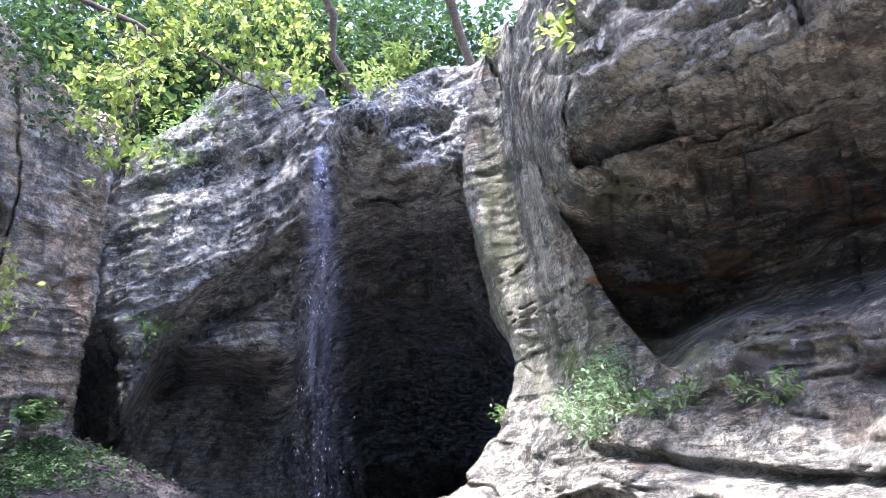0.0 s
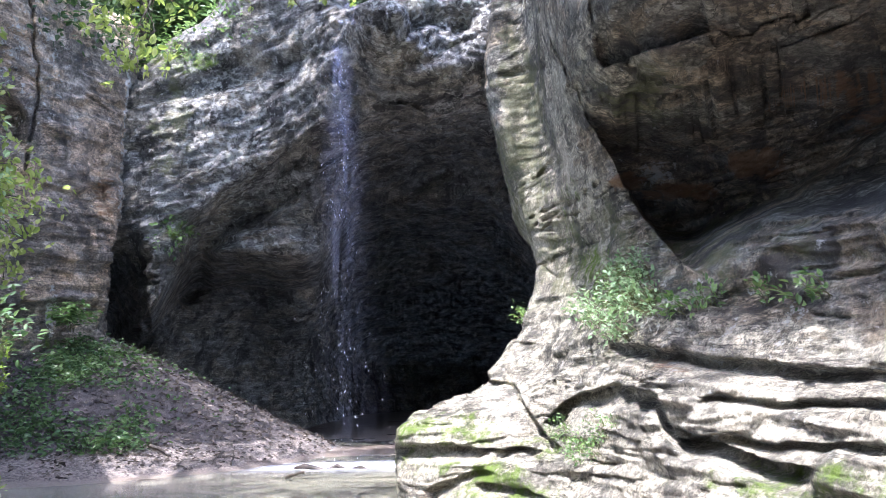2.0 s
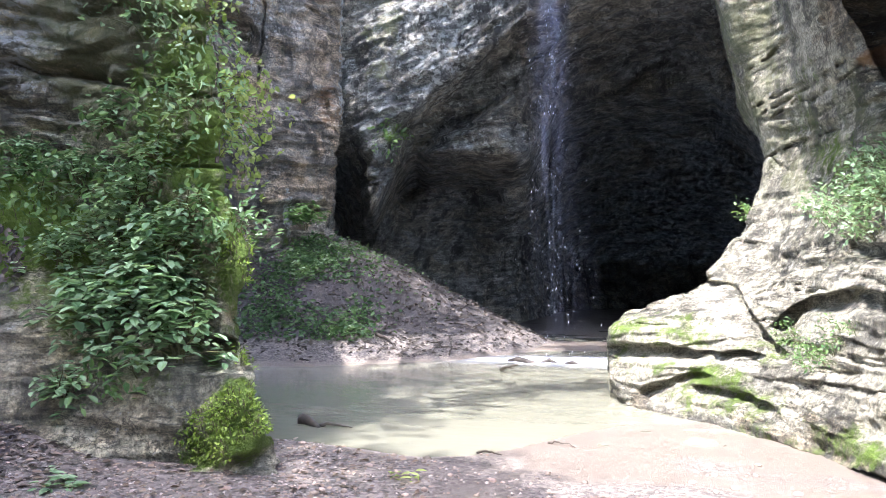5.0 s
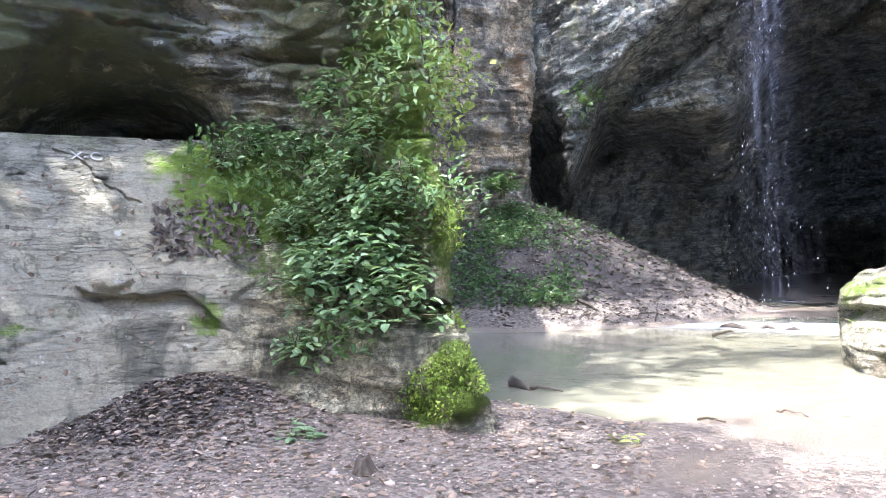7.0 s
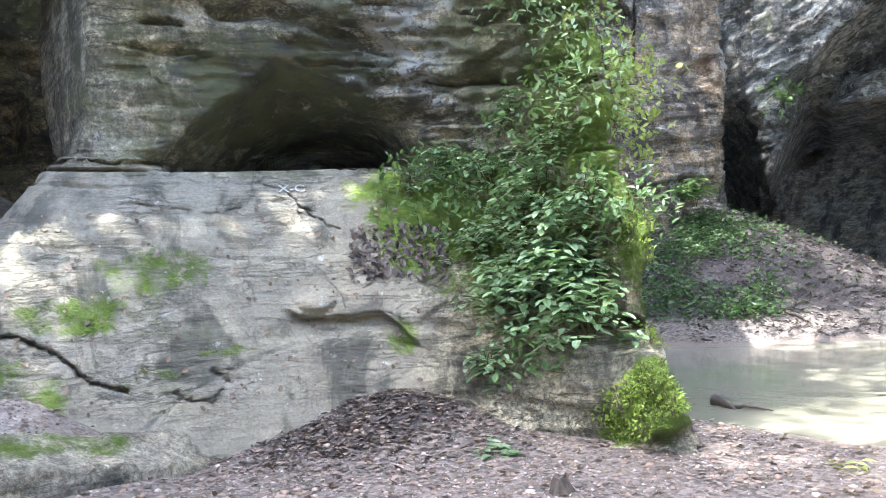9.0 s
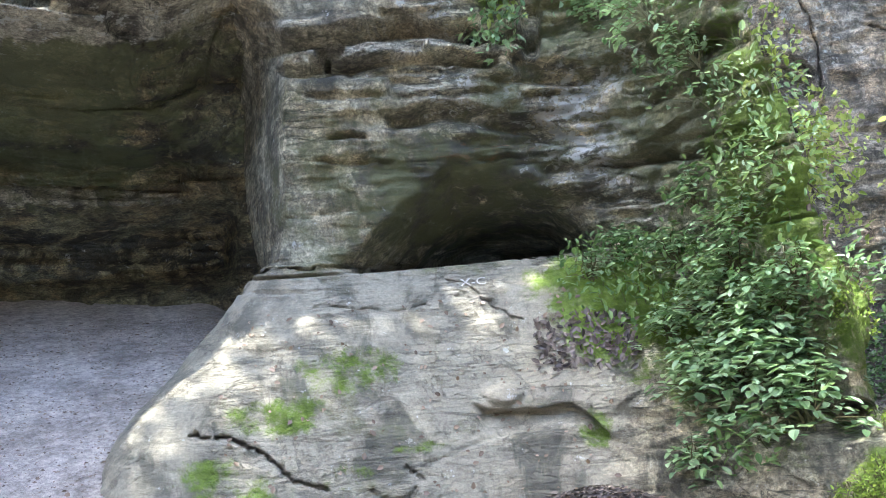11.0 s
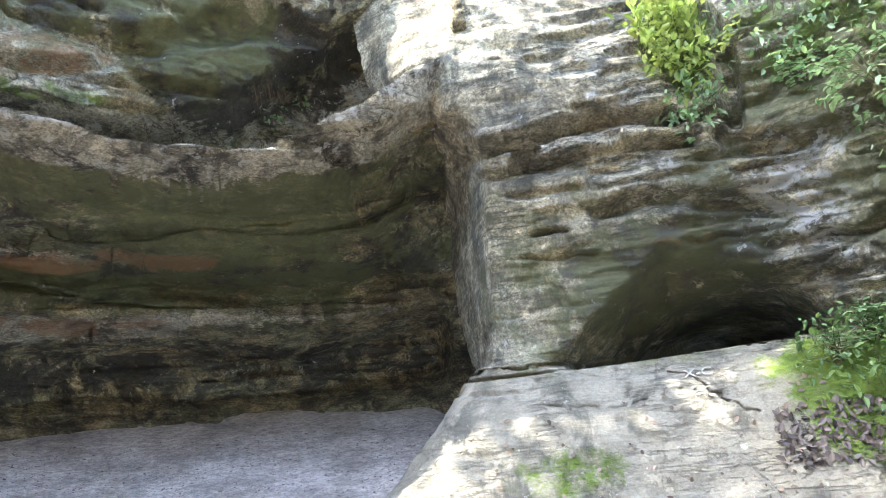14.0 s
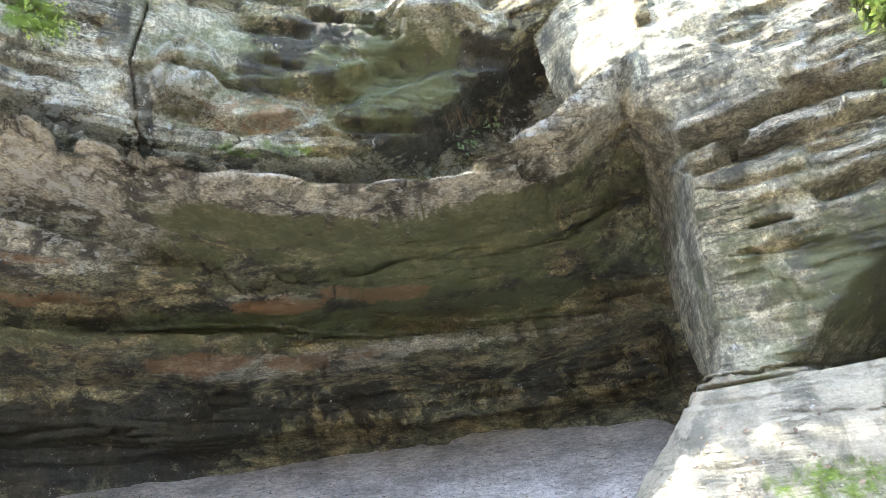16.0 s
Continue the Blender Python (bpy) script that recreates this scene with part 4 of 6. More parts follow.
    masks = {
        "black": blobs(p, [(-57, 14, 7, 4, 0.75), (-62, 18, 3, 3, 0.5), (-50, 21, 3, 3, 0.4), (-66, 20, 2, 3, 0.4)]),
        "worn": smooth(9.4, 8.6, e + 0.3 * fbm(a * 0.5, e * 0.5, 0 * a, 3, 5)) * smooth(-45, -50, a),
        "moss": blobs(p, [(-31.5, -9.5, 2.4, 2.6, 1.15), (-34, -11.5, 1.5, 1.2, 0.9), (-31, -3, 1.6, 2.2, 0.75), (-31, 3, 2.6, 4, 1.0), (-34, -5, 1.2, 2, 0.5), (-33, 9, 2.4, 5, 1.0), (-40, 3, 7, 6, 0.75), (-38, -4, 5, 3, 0.5), (-46, 4, 5, 3.5, 1.0), (-50.5, 7, 3, 1.2, 0.9), (-35, 13, 4, 9, 0.8), (-67, 1.6, 3.2, 1.5, 0.75), (-72, -1.2, 3.2, 1.3, 0.75), (-77, -4.5, 2.5, 0.9, 0.7), (-68, -6, 2, 0.9, 0.55), (-49.6, -4, 1.2, 1.2, 0.8), (-75, -6.5, 3, 1.5, 0.6), (-53.5, 30, 2.5, 3, 0.9), (-44, 28, 6, 4, 0.6), (-37, 24, 4, 5, 0.6), (-62, -4.4, 2, 0.4, 0.6), (-53, 6, 2, 1, 0.5)]),
        "tan": blobs(p, [(-65, 26.8, 6, 0.3, 0.9), (-62, 25.1, 6, 0.3, 0.9), (-64, 24.3, 5, 0.25, 0.8), (-64, 6, 9, 2.5, 0.9), (-66, -1, 9, 5, 0.6)]),
        "lichen_light": blobs(p, [(-47.5, 17.5, 4, 3.5, 1.0), (-55, 21, 4, 1.5, 0.7), (-46, 21, 4, 2, 0.8), (-58, 30, 3, 3, 0.6)]),
        "rust": blobs(p, [(-55, 17, 4, 1.2, 0.6), (-62, 7, 5, 0.8, 0.35)]),
        "algae_shade": blobs(p, [(-65, 15, 6, 6, 0.8), (-39, 18, 6, 7, 1.2), (-45, 26, 6, 5, 1.0), (-53, 21.5, 3, 2, 0.8), (-62, 14.5, 1.5, 5, 0.9), (-58, 14, 9, 5, 0.8), (-66, 14, 1.2, 5, 0.6), (-66, -3, 8, 4, 0.4), (-70, 20, 3, 4, 0.5)]),
    }
    return p, masks


LEDGE_AZ = [-128, -122.8, -118.9, -112, -104, -97, -90.6, -84.7, -80, -76, -71]
LEDGE_TOP = [31.5, 31.0, 28.9, 28.1, 27.7, 27.2, 26.5, 27.8, 29.6, 31.3, 33]
LEDGE_LOW = [29.4, 28.9, 27.7, 26.3, 24.9, 24.6, 24.7, 24.7, 25.3, 27.4, 29]
LEDGE_GAP = [0.9, 0.9, 0.9, 0.9, 1.0, 1.6, 4.0, 6.0, 6.5, 6.0, 5.0]


def alcove_calm(p):
    """The long ledge and the roof below it are water-worn."""
    a, e, _ = place(p)
    return 0.75 - 0.5 * smooth(2.5, 1.0, np.abs(e - np.interp(a, LEDGE_AZ, LEDGE_TOP) + 1.5)) - 0.25 * smooth(16.5, 18, e) * smooth(25, 23, e)


def alcove_wall():
    p, zz = cliff(ALCOVE, 440, 440, (0.7, 1.2, 1.2, 1.2, 1.2, 1.2, 0.5), 1, 53, (0, 0.03), 1.2, alcove_calm)
    p = shelf(p, LEDGE_AZ, LEDGE_TOP, LEDGE_LOW, 0.5, 0.6)
    p = shelf(p, LEDGE_AZ, [t + g for t, g in zip(LEDGE_TOP, LEDGE_GAP)], [t + 0.1 for t in LEDGE_TOP], -1.1, 0.6)
    p = undercut(p, [-128, -122.6, -118.8, -112, -109, -104, -100.6, -92, -88.7, -84, -80, -75], [29, 28.6, 27.6, 26.4, 25.4, 24.9, 24.5, 25.2, 24.8, 24.6, 25.2, 27], 1.0, 0.35, 4.5)
    p = undercut(p, [-128, -121.8, -117.5, -112, -105.4, -100.8, -91, -85, -77], [21.9, 21.7, 20.5, 21.1, 21.4, 20, 18.8, 18.4, 18.9], 0.9, 0.4, 5)
    p = shelf(p, [-128, -121, -111, -99, -89, -81, -74], [16.8, 16.7, 16.4, 15.8, 15.2, 15.4, 16.1], [15.6, 15.5, 14.6, 13.8, 13.2, 13.6, 14.4], 0.7)
    p = undercut(p, [-128, -121.5, -112.7, -108.9, -102, -96.7, -88, -81.7, -74], [15.7, 15.6, 14.9, 14.0, 13.8, 14.0, 13.0, 13.7, 14.5], 1.2, 0.4, 7)
    p = undercut(p, [-112, -108, -103, -99, -96], [33.5, 32.4, 32.0, 33, 34], 0.25, 0.3, 1.6)
    p = undercut(p, [-101, -96, -92.4, -88.8, -84.2, -80], [34, 35.4, 36.2, 36.7, 36.5, 35], 0.35, 0.6, 3)
    p = ledges(p, -126, -76, 9, 29, 70, 0.22, 441, 0.02, 9)
    p = ledges(p, -126, -80, 29, 42, 30, 0.20, 442, -0.1, 6)
    p = crack(p, [(-112.6, 40), (-114, 35.5), (-113.4, 31), (-112, 29)], 0.15, 0.4)
    p = crack(p, [(-125, 31.8), (-119, 31), (-113.5, 29.8)], 0.5, 0.5)
    p = hollow(p, -109.6, 34.6, 3.3, 2.8, -0.35, 0.8)
    p = hollow(p, -88, 38, 5, 4, -0.4, 0.8)
    p = hollow(p, -81.5, 26.4, 1.6, 0.9, 0.5)
    a, e, _ = place(p)
    wob = 0.5 * fbm(a * 0.4, e * 0.6, 0 * a, 3, 79)
    band = smooth(-0.4, 0.5, e - np.interp(a, LEDGE_AZ, LEDGE_LOW) - wob) * smooth(-0.2, 0.3, np.interp(a, LEDGE_AZ, LEDGE_TOP) + 0.2 - e)  # pale stone of the ledge, with the light it catches put into the colour
    roof = smooth(-115, -109, a) * smooth(16, 18, e) * smooth(0.6, -0.4, e - np.interp(a, LEDGE_AZ, LEDGE_LOW) - wob)  # shade below the ledge, put into the roof's colour
    masks = {
        "moss": blobs(p, [(-121, 37, 2.5, 1.2, 0.8), (-104, 29.6, 5, 0.7, 0.5)]),
        # the ledge band and its left end are paled to paint in the light there
        "tan": 1.0 * band + (1 - band) * blobs(p, [(-80, 28.6, 5, 2.4, 1.0), (-122, 32, 7, 7, 1.0), (-109, 34.5, 5, 4.5, 1.0), (-106, 27.9, 14, 1.0, 1.0), (-88, 29, 8, 1.2, 0.6), (-90, 37, 6, 4, 0.7), (-104, 31.5, 5, 2, 0.8), (-119, 24.5, 7, 3.2, 1.0), (-113, 23.5, 5, 0.8, 0.7), (-95.5, 18.9, 2.6, 0.5, 1.0), (-104, 18.8, 3.2, 0.45, 1.0), (-106, 14.2, 5, 0.7, 1.0), (-98, 14.3, 4, 0.6, 1.0), (-88, 14.9, 8, 0.5, 1.0)]),
        "lichen_light": 0.5 * band + (1 - band) * blobs(p, [(-106, 27.0, 14, 1.0, 0.8), (-88, 26.4, 8, 1.0, 0.8), (-79, 29, 4, 2, 0.8), (-119, 28, 7, 5, 0.8), (-117, 23, 5, 2, 0.5), (-110, 34.5, 3, 2.5, 0.8), (-96, 15.4, 8, 0.5, 0.5)]),
        "rust": blobs(p, [(-94.5, 18.7, 2.6, 0.5, 1.7), (-103, 18.4, 3, 0.5, 1.5), (-99, 19.2, 2, 0.4, 1.4), (-109, 14.6, 3.5, 0.6, 1.7), (-102, 14.4, 2.5, 0.5, 1.5), (-97.5, 14.6, 2, 0.4, 1.2), (-119, 19, 3, 0.5, 1.2), (-121, 21.5, 4, 0.4, 1.0), (-104, 32, 4, 1.4, 0.9), (-87, 30.6, 1.6, 0.6, 1.2)]),
        # the roof term darkens the rock as painted shade, besides algae and black stains
        "algae_shade": 0.5 * roof + (1 - band) * blobs(p, [(-98, 25, 14, 2.5, 0.7), (-93, 35, 6, 4, 0.9), (-108, 36, 5, 4, 0.7), (-103, 34, 3, 2, 0.7), (-90, 22, 8, 3, 0.8), (-104, 16.5, 18, 1.2, 0.7), (-85, 16, 6, 2, 0.7)]),
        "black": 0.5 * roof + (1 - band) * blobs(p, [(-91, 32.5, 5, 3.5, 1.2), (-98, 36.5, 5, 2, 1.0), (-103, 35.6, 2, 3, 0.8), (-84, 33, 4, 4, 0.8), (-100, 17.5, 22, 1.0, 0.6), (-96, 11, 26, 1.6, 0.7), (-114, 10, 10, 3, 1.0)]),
    }
    return p, masks


WALLS = {}
for key, make, mat, label in (
    ("cliff_right", right_wall, ROCK_RIGHT, "overhanging layered sandstone cliff with a sunlit foot"),
    ("cliff_back", back_wall, ROCK_BACK, "wet sandstone headwall with a dark cave under the falls"),
    ("cliff_far", far_wall, ROCK_FAR, "brown upright sandstone wall split by a black crevice"),
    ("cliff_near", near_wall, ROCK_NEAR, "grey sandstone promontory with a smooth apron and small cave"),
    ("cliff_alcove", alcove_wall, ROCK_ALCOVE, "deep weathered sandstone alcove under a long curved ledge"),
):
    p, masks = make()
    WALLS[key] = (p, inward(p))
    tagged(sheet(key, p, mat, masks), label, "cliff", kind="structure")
# Low slab in front of the apron
SLAB = [[(az, r + 0.15, -0.25), (az, r, 0.04), (az, r + 0.04, h - 0.07), (az, r + 0.35, h), (az, r + 0.85, h + 0.1), (az, r + 1.3, h - 0.2)] for az, r, h in ((-94, 5.4, 0.74), (-86, 5.4, 0.66), (-78, 5.5, 0.58), (-72, 5.7, 0.46), (-67, 6.1, 0.34), (-63.5, 6.6, 0.16))]
p, _ = cliff(SLAB, 240, 70, (1, 1, 1, 1, 1), 1, 71, (0, 0), 0.35, None, False)
WALLS["slab"] = (p, inward(p))
tagged(sheet("rock_slab", p, ROCK_NEAR, {"moss": blobs(p, [(-75, -9, 4, 1.2, 0.7), (-71, -10, 2, 0.8, 0.6)]), "tan": blobs(p, [(-78, -9, 20, 4, 0.7)])}), "low mossy sandstone slab beside the gravel", "rock", kind="structure")
p, _ = cliff(BEHIND, 120, 90, (1, 1, 1, 1), 1, 67)
tagged(sheet("cliff_behind", p, ROCK_FAR, {}), "sandstone wall closing the canyon", "cliff", kind="structure")


# ---- floor and water ----
def floor_height(x, y):
    dx, dy = x - MX, y - MY
    r, az = np.hypot(dx, dy), np.degrees(np.arctan2(dx, dy))
    z = 0.13 + 0.05 * fbm(x * 0.5, y * 0.5, x * 0, 3, 5)
    near = 6.6 + 0.22 * np.sin(x * 1.1 + 0.5) + 2.6 * smooth(-2.6, -0.4, x)
    pool = smooth(-0.5, 1.2, y - near) * (1 - smooth(16.2, 18.6, y - 0.08 * x))
    z = z - 0.26 * pool
    z = z - 0.07 * smooth(-2.4, -0.6, x + 0.35 * (y - 6)) * smooth(4.6, 6.2, y + 0.5 * x)
    z = np.maximum(z, 3.35 - 0.5 * np.hypot(x + 9.9, y - 19.2) + 0.12 * fbm(x * 0.7, y * 0.7, x * 0, 4, 9))
    slope = smooth(-64, -77, az) * (1 - smooth(-138, -165, az))
    z = z + slope * np.clip(r - 5.3, 0, 10.7) * 0.375
    z = z + 0.42 * np.exp(-(((az + 50) / 8) ** 2) - ((r - 7.3) / 1.1) ** 2)
    return z + 0.015 * fbm(x * 3, y * 3, x * 0, 3, 15)


g = np.linspace(-1, 1, 400)
g = np.sign(g) * (np.abs(g) * 12 + np.abs(g) ** 7 * 90)
gx, gy = np.meshgrid(g - 3, g + 8.5, indexing="ij")
gz = floor_height(gx, gy)
gdx, gdy = gx - MX, gy - MY
gaz, gr = np.degrees(np.arctan2(gdx, gdy)), np.hypot(gdx, gdy)
wob = 0.06 * fbm(gx * 1.2, gy * 1.2, gx * 0, 3, 18)
wet = smooth(0.13, 0.075, gz + wob) * smooth(3.5, 5, gy)
litter = np.maximum(np.exp(-(((gaz + 53) / 9) ** 2) - ((gr - 7) / 1.1) ** 2) * 1.35, 1.0 * smooth(0.25, 0.7, gz) * smooth(12, 14, gy))
pale = smooth(-70, -80, gaz) * smooth(5.0, 7.0, gr) * (1 - smooth(-150, -165, gaz))
tagged(sheet("ground", np.stack([gx, gy, gz], -1), GROUND, {"wet": wet, "litter": litter, "pale": pale}), "gravel beach and damp sand on the canyon floor", "ground", kind="structure")

WATER_Z = 0.045
wx, wy = np.meshgrid(np.linspace(-13, 5, 150), np.linspace(4.5, 27, 180), indexing="ij")
foot = polar(np.array(-8.3), np.array(15.6), np.array(0.0))
sx, sy = wx - foot[0] - 0.6, wy - foot[1]
# splash foam, widened to paint the glints on the water around it
foam_glint = np.exp(-((sx / 2.6) ** 2) - (sy / 0.8) ** 2) * (1.1 + 0.9 * fbm(wx * 3, wy * 6, wx * 0, 3, 3))
ring = np.hypot(sx, sy)
wz = WATER_Z + 0.012 * np.sin(ring * 9) * np.exp(-ring / 3) + 0.01 * foam_glint
tagged(sheet("water", np.stack([wx, wy, wz], -1), WATER, {"foam_glint": np.clip(foam_glint, 0, 1)}), "shallow muddy pool under the falls", "water", kind="structure")


# ---- tools for plants and small things ----


def mesh_of(name, verts, faces, mat, smooth_shade=False):
    me = bpy.data.meshes.new(name)
    me.from_pydata(np.asarray(verts).tolist(), [], faces)
    me.materials.append(mat)
    if smooth_shade:
        me.polygons.foreach_set("use_smooth", np.ones(len(me.polygons), dtype=bool))
    me.update()
    return me


def part(name, me, parent, label=""):
    ob = new(name, me)
    ob.parent = parent
    ob.matrix_parent_inverse = parent.matrix_world.inverted()
    if label:
        ob["label"] = label
    return ob


def thing(name, at, label, category, group=""):
    ob = new(name)
    ob.location = at
    ob.matrix_world = Matrix.Translation(at)
    return tagged(ob, label, category, group)


def unit(v):
    return v / np.maximum(np.linalg.norm(v, axis=-1, keepdims=True), 1e-9)


def leaves(pos, way, up, size, wide=0.55, droop=0.25):
    """Pointed ovate leaves, folded along the rib: base points, ways to the tip, upper sides and lengths."""
    n = len(pos)
    way = unit(way)
    side = unit(np.cross(way, up))
    up = np.cross(side, way)
    s = np.broadcast_to(np.asarray(size, float).reshape(-1, 1), (n, 1))
    def at(f, w, h):
        return pos + s * (way * f + side * w * wide + up * h)
    v = np.stack([at(0, 0, 0), at(0.3, 0.42, 0.05), at(0.68, 0.36, 0.02 - droop * 0.3), at(1, 0, -droop), at(0.68, -0.36, 0.02 - droop * 0.3), at(0.3, -0.42, 0.05)], 1).reshape(-1, 3)
    k = np.arange(n)[:, None] * 6
    f = np.concatenate([k + np.array([0, 1, 2, 3]), k + np.array([0, 3, 4, 5])]).tolist()
    return v, f


def rosettes(ends, ways, per, size, spread=1.0, lift=0.2, seed=0, wide=0.55):
    """Leaves set round the ends of twigs."""
    rng = np.random.default_rng(seed)
    m = len(ends)
    pos = np.repeat(ends, per, 0)
    ax = np.repeat(unit(ways), per, 0)
    ang = np.tile(np.arange(per) * 2.4, m) + rng.uniform(0, 6.3, m * per)
    h = unit(np.cross(ax, rng.normal(size=ax.shape)))
    k = np.cross(ax, h)
    out = h * np.cos(ang)[:, None] + k * np.sin(ang)[:, None]
    up = unit(ax * 0.6 + np.array([0, 0, 0.8]) + rng.normal(size=ax.shape) * 0.2)
    way = unit(out * spread + ax * lift + rng.normal(size=ax.shape) * 0.15 + np.array([0, 0, -0.1]))
    pos = pos + ax * rng.uniform(-0.6, 0.1, (m * per, 1)) * np.mean(size) * 1.6 + out * 0.01
    return leaves(pos, way, up, size * rng.uniform(0.55, 1.15, m * per), wide)


def tube(points, r0, r1, sides=6, knob=0.0, seed=0):
    """A tapering rod along a line of points."""
    pts = np.asarray(points, float)
    n = len(pts)
    rng = np.random.default_rng(seed)
    d = unit(np.gradient(pts, axis=0))
    ref = np.array([0.31, 0.17, 0.93])
    a = unit(np.cross(d, ref))
    b = np.cross(d, a)
    ang = np.arange(sides) / sides * 2 * np.pi
    rad = np.linspace(r0, r1, n)[:, None, None] * (1 + knob * rng.uniform(-1, 1, (n, sides, 1)))
    v = pts[:, None] + rad * (a[:, None] * np.cos(ang)[None, :, None] + b[:, None] * np.sin(ang)[None, :, None])
    f = []
    for i in range(n - 1):
        for j in range(sides):
            k = (j + 1) % sides
            f.append((i * sides + j, i * sides + k, (i + 1) * sides + k, (i + 1) * sides + j))
    f.append(tuple(range(sides))[::-1])
    f.append(tuple((n - 1) * sides + j for j in range(sides)))
    return v.reshape(-1, 3), f


def joined(pieces):
    vs, fs, n = [], [], 0
    for v, f in pieces:
        vs.append(np.asarray(v))
        fs += [tuple(i + n for i in q) for q in f]
        n += len(v)
    return np.concatenate(vs), fs


def bend(a, b, sag, n=8, seed=0, shake=0.05):
    """A bent line from a to b; sag lifts its middle."""
    rng = np.random.default_rng(seed)
    a, b = np.asarray(a, float), np.asarray(b, float)
    t = np.linspace(0, 1, n)[:, None]
    p = a + (b - a) * t + np.array([0, 0, sag]) * (4 * t * (1 - t))
    w = np.linalg.norm(b - a) * shake
    p[1:-1] += rng.normal(size=(n - 2, 3)) * w
    return p


def spot(key, az, el):
    """The point of a wall in a direction from the canyon's middle, with its normal."""
    p, n = WALLS[key]
    a, e, _ = place(p)
    dist = np.hypot(p[..., 0] - MX, p[..., 1] - MY)
    q = np.hypot((a - az) * np.cos(np.radians(el)), e - el) + 0.02 * dist
    i = np.unravel_index(np.argmin(q), q.shape)
    return p[i], n[i]


def shrub(at, out, radius, twigs, size, mat, label, group, seed, name="shrub", per=6, hang=0.0):
    """A bush on a rock: bent stems that carry whorls of leaves."""
    rng = np.random.default_rng(seed)
    at, out = np.asarray(at), unit(np.asarray(out) + np.array([0, 0, 0.5]))
    d = rng.normal(size=(twigs, 3)) * 0.62 + out * 0.75 + np.array([0, 0, 0.35 - hang])
    ends = at + unit(d) * radius * rng.uniform(0.45, 1.0, (twigs, 1))
    base = thing(name, Vector(at), label, "plant", group)
    v, f = rosettes(ends, d * 0.18 + np.array([0, 0, 0.8]), per, np.full(twigs * per, size), 1.0, 0.12, seed, 0.72)
    part("foliage", mesh_of("foliage", v, f, mat), base)["kind"] = "stuff"
    stems = [tube(bend(at + rng.normal(size=3) * 0.03, e, 0.04, 5, seed + i), 0.008, 0.003, 3) for i, e in enumerate(ends[:: max(1, twigs // 14)])]
    v, f = joined(stems)
    part("stem", mesh_of("stem", v, f, STEM), base)["kind"] = "stuff"
    return base


def tree(at, height, crown_at, crown_r, count, size, mat, label, group, seed, lean=0.0):
    """A tree: tapered trunk, limbs, and a crown of many leaves in uneven clumps."""
    rng = np.random.default_rng(seed)
    at, crown_at = np.asarray(at, float), np.asarray(crown_at, float)
    base = thing("tree", Vector(at), label, "tree", group)
    top = crown_at + np.array([0, 0, crown_r[2] * 0.4])
    trunk = bend(at, top, 0, 10, seed, 0.012)
    girth = height * 0.014 + 0.05
    v, f = tube(trunk, girth, girth * 0.3, 9, 0.06, seed)
    part("trunk", mesh_of("trunk", v, f, BARK, True), base)
    clumps = 26
    c = rng.normal(size=(clumps, 3))
    c = unit(c) * rng.uniform(0.35, 1.0, (clumps, 1)) ** 0.6 * np.asarray(crown_r) + crown_at
    limbs = [tube(bend(trunk[4 + i % 5], q, 0.3, 6, seed + i), girth * 0.3, 0.015, 5) for i, q in enumerate(c)]
    v, f = joined(limbs)
    part("limb", mesh_of("limb", v, f, BARK, True), base)["kind"] = "stuff"
    m = count // clumps
    pos = np.repeat(c, m, 0) + rng.normal(size=(clumps * m, 3)) * np.array([0.30, 0.30, 0.17]) * np.mean(crown_r)
    way = rng.normal(size=pos.shape) * np.array([1, 1, 0.35]) + np.array([0, 0, -0.15])
    up = rng.normal(size=pos.shape) * 0.45 + np.array([0, 0, 1])
    v, f = leaves(pos, way, up, size * rng.uniform(0.6, 1.2, len(pos)), 0.7)
    part("crown", mesh_of("crown", v, f, mat), base)["kind"] = "stuff"
    return base


# ---- plants ----
def shrubs_near():
    """The undergrowth on the promontory."""
    rng = np.random.default_rng(17)
    spots = [(-37.5, -3.5, 0.7, 44, 0.18), (-39.5, -1.5, 0.65, 38, 0.18), (-36, -5.2, 0.55, 32, 0.17), (-41.8, -2.6, 0.5, 30, 0.18), (-37, -0.6, 0.5, 28, 0.16), (-35.2, -2.4, 0.4, 22, 0.15),
             (-40, 2.8, 0.5, 26, 0.15), (-36.4, 2.6, 0.5, 28, 0.16), (-43.5, 1.6, 0.4, 20, 0.14), (-38, 5.6, 0.5, 26, 0.15), (-34.6, 4.4, 0.38, 18, 0.13),
             (-42.4, 6.6, 0.45, 24, 0.14), (-46, 7.6, 0.45, 30, 0.13), (-48.5, 6.5, 0.32, 18, 0.11), (-37.4, 9.2, 0.42, 20, 0.13), (-40.5, 10.5, 0.4, 18, 0.13),
             (-43.2, -7.2, 0.28, 12, 0.15), (-46, 25, 0.45, 20, 0.12), (-41.5, 24, 0.5, 22, 0.12), (-38.5, 20, 0.5, 22, 0.12)]
    for i, (az, el, r, n, s) in enumerate(spots):
        at, out = spot("cliff_near", az, el)
        high = el > 10
        shrub(at + out * 0.05, out, r, int(n * 1.5), s * 0.66, LEAF_SHRUB, "green leafy bush growing out of the mossy promontory" if not high else "green bush rooted in a crack of the cliff", "bushes on the promontory", 100 + i, per=7)


shrubs_near()


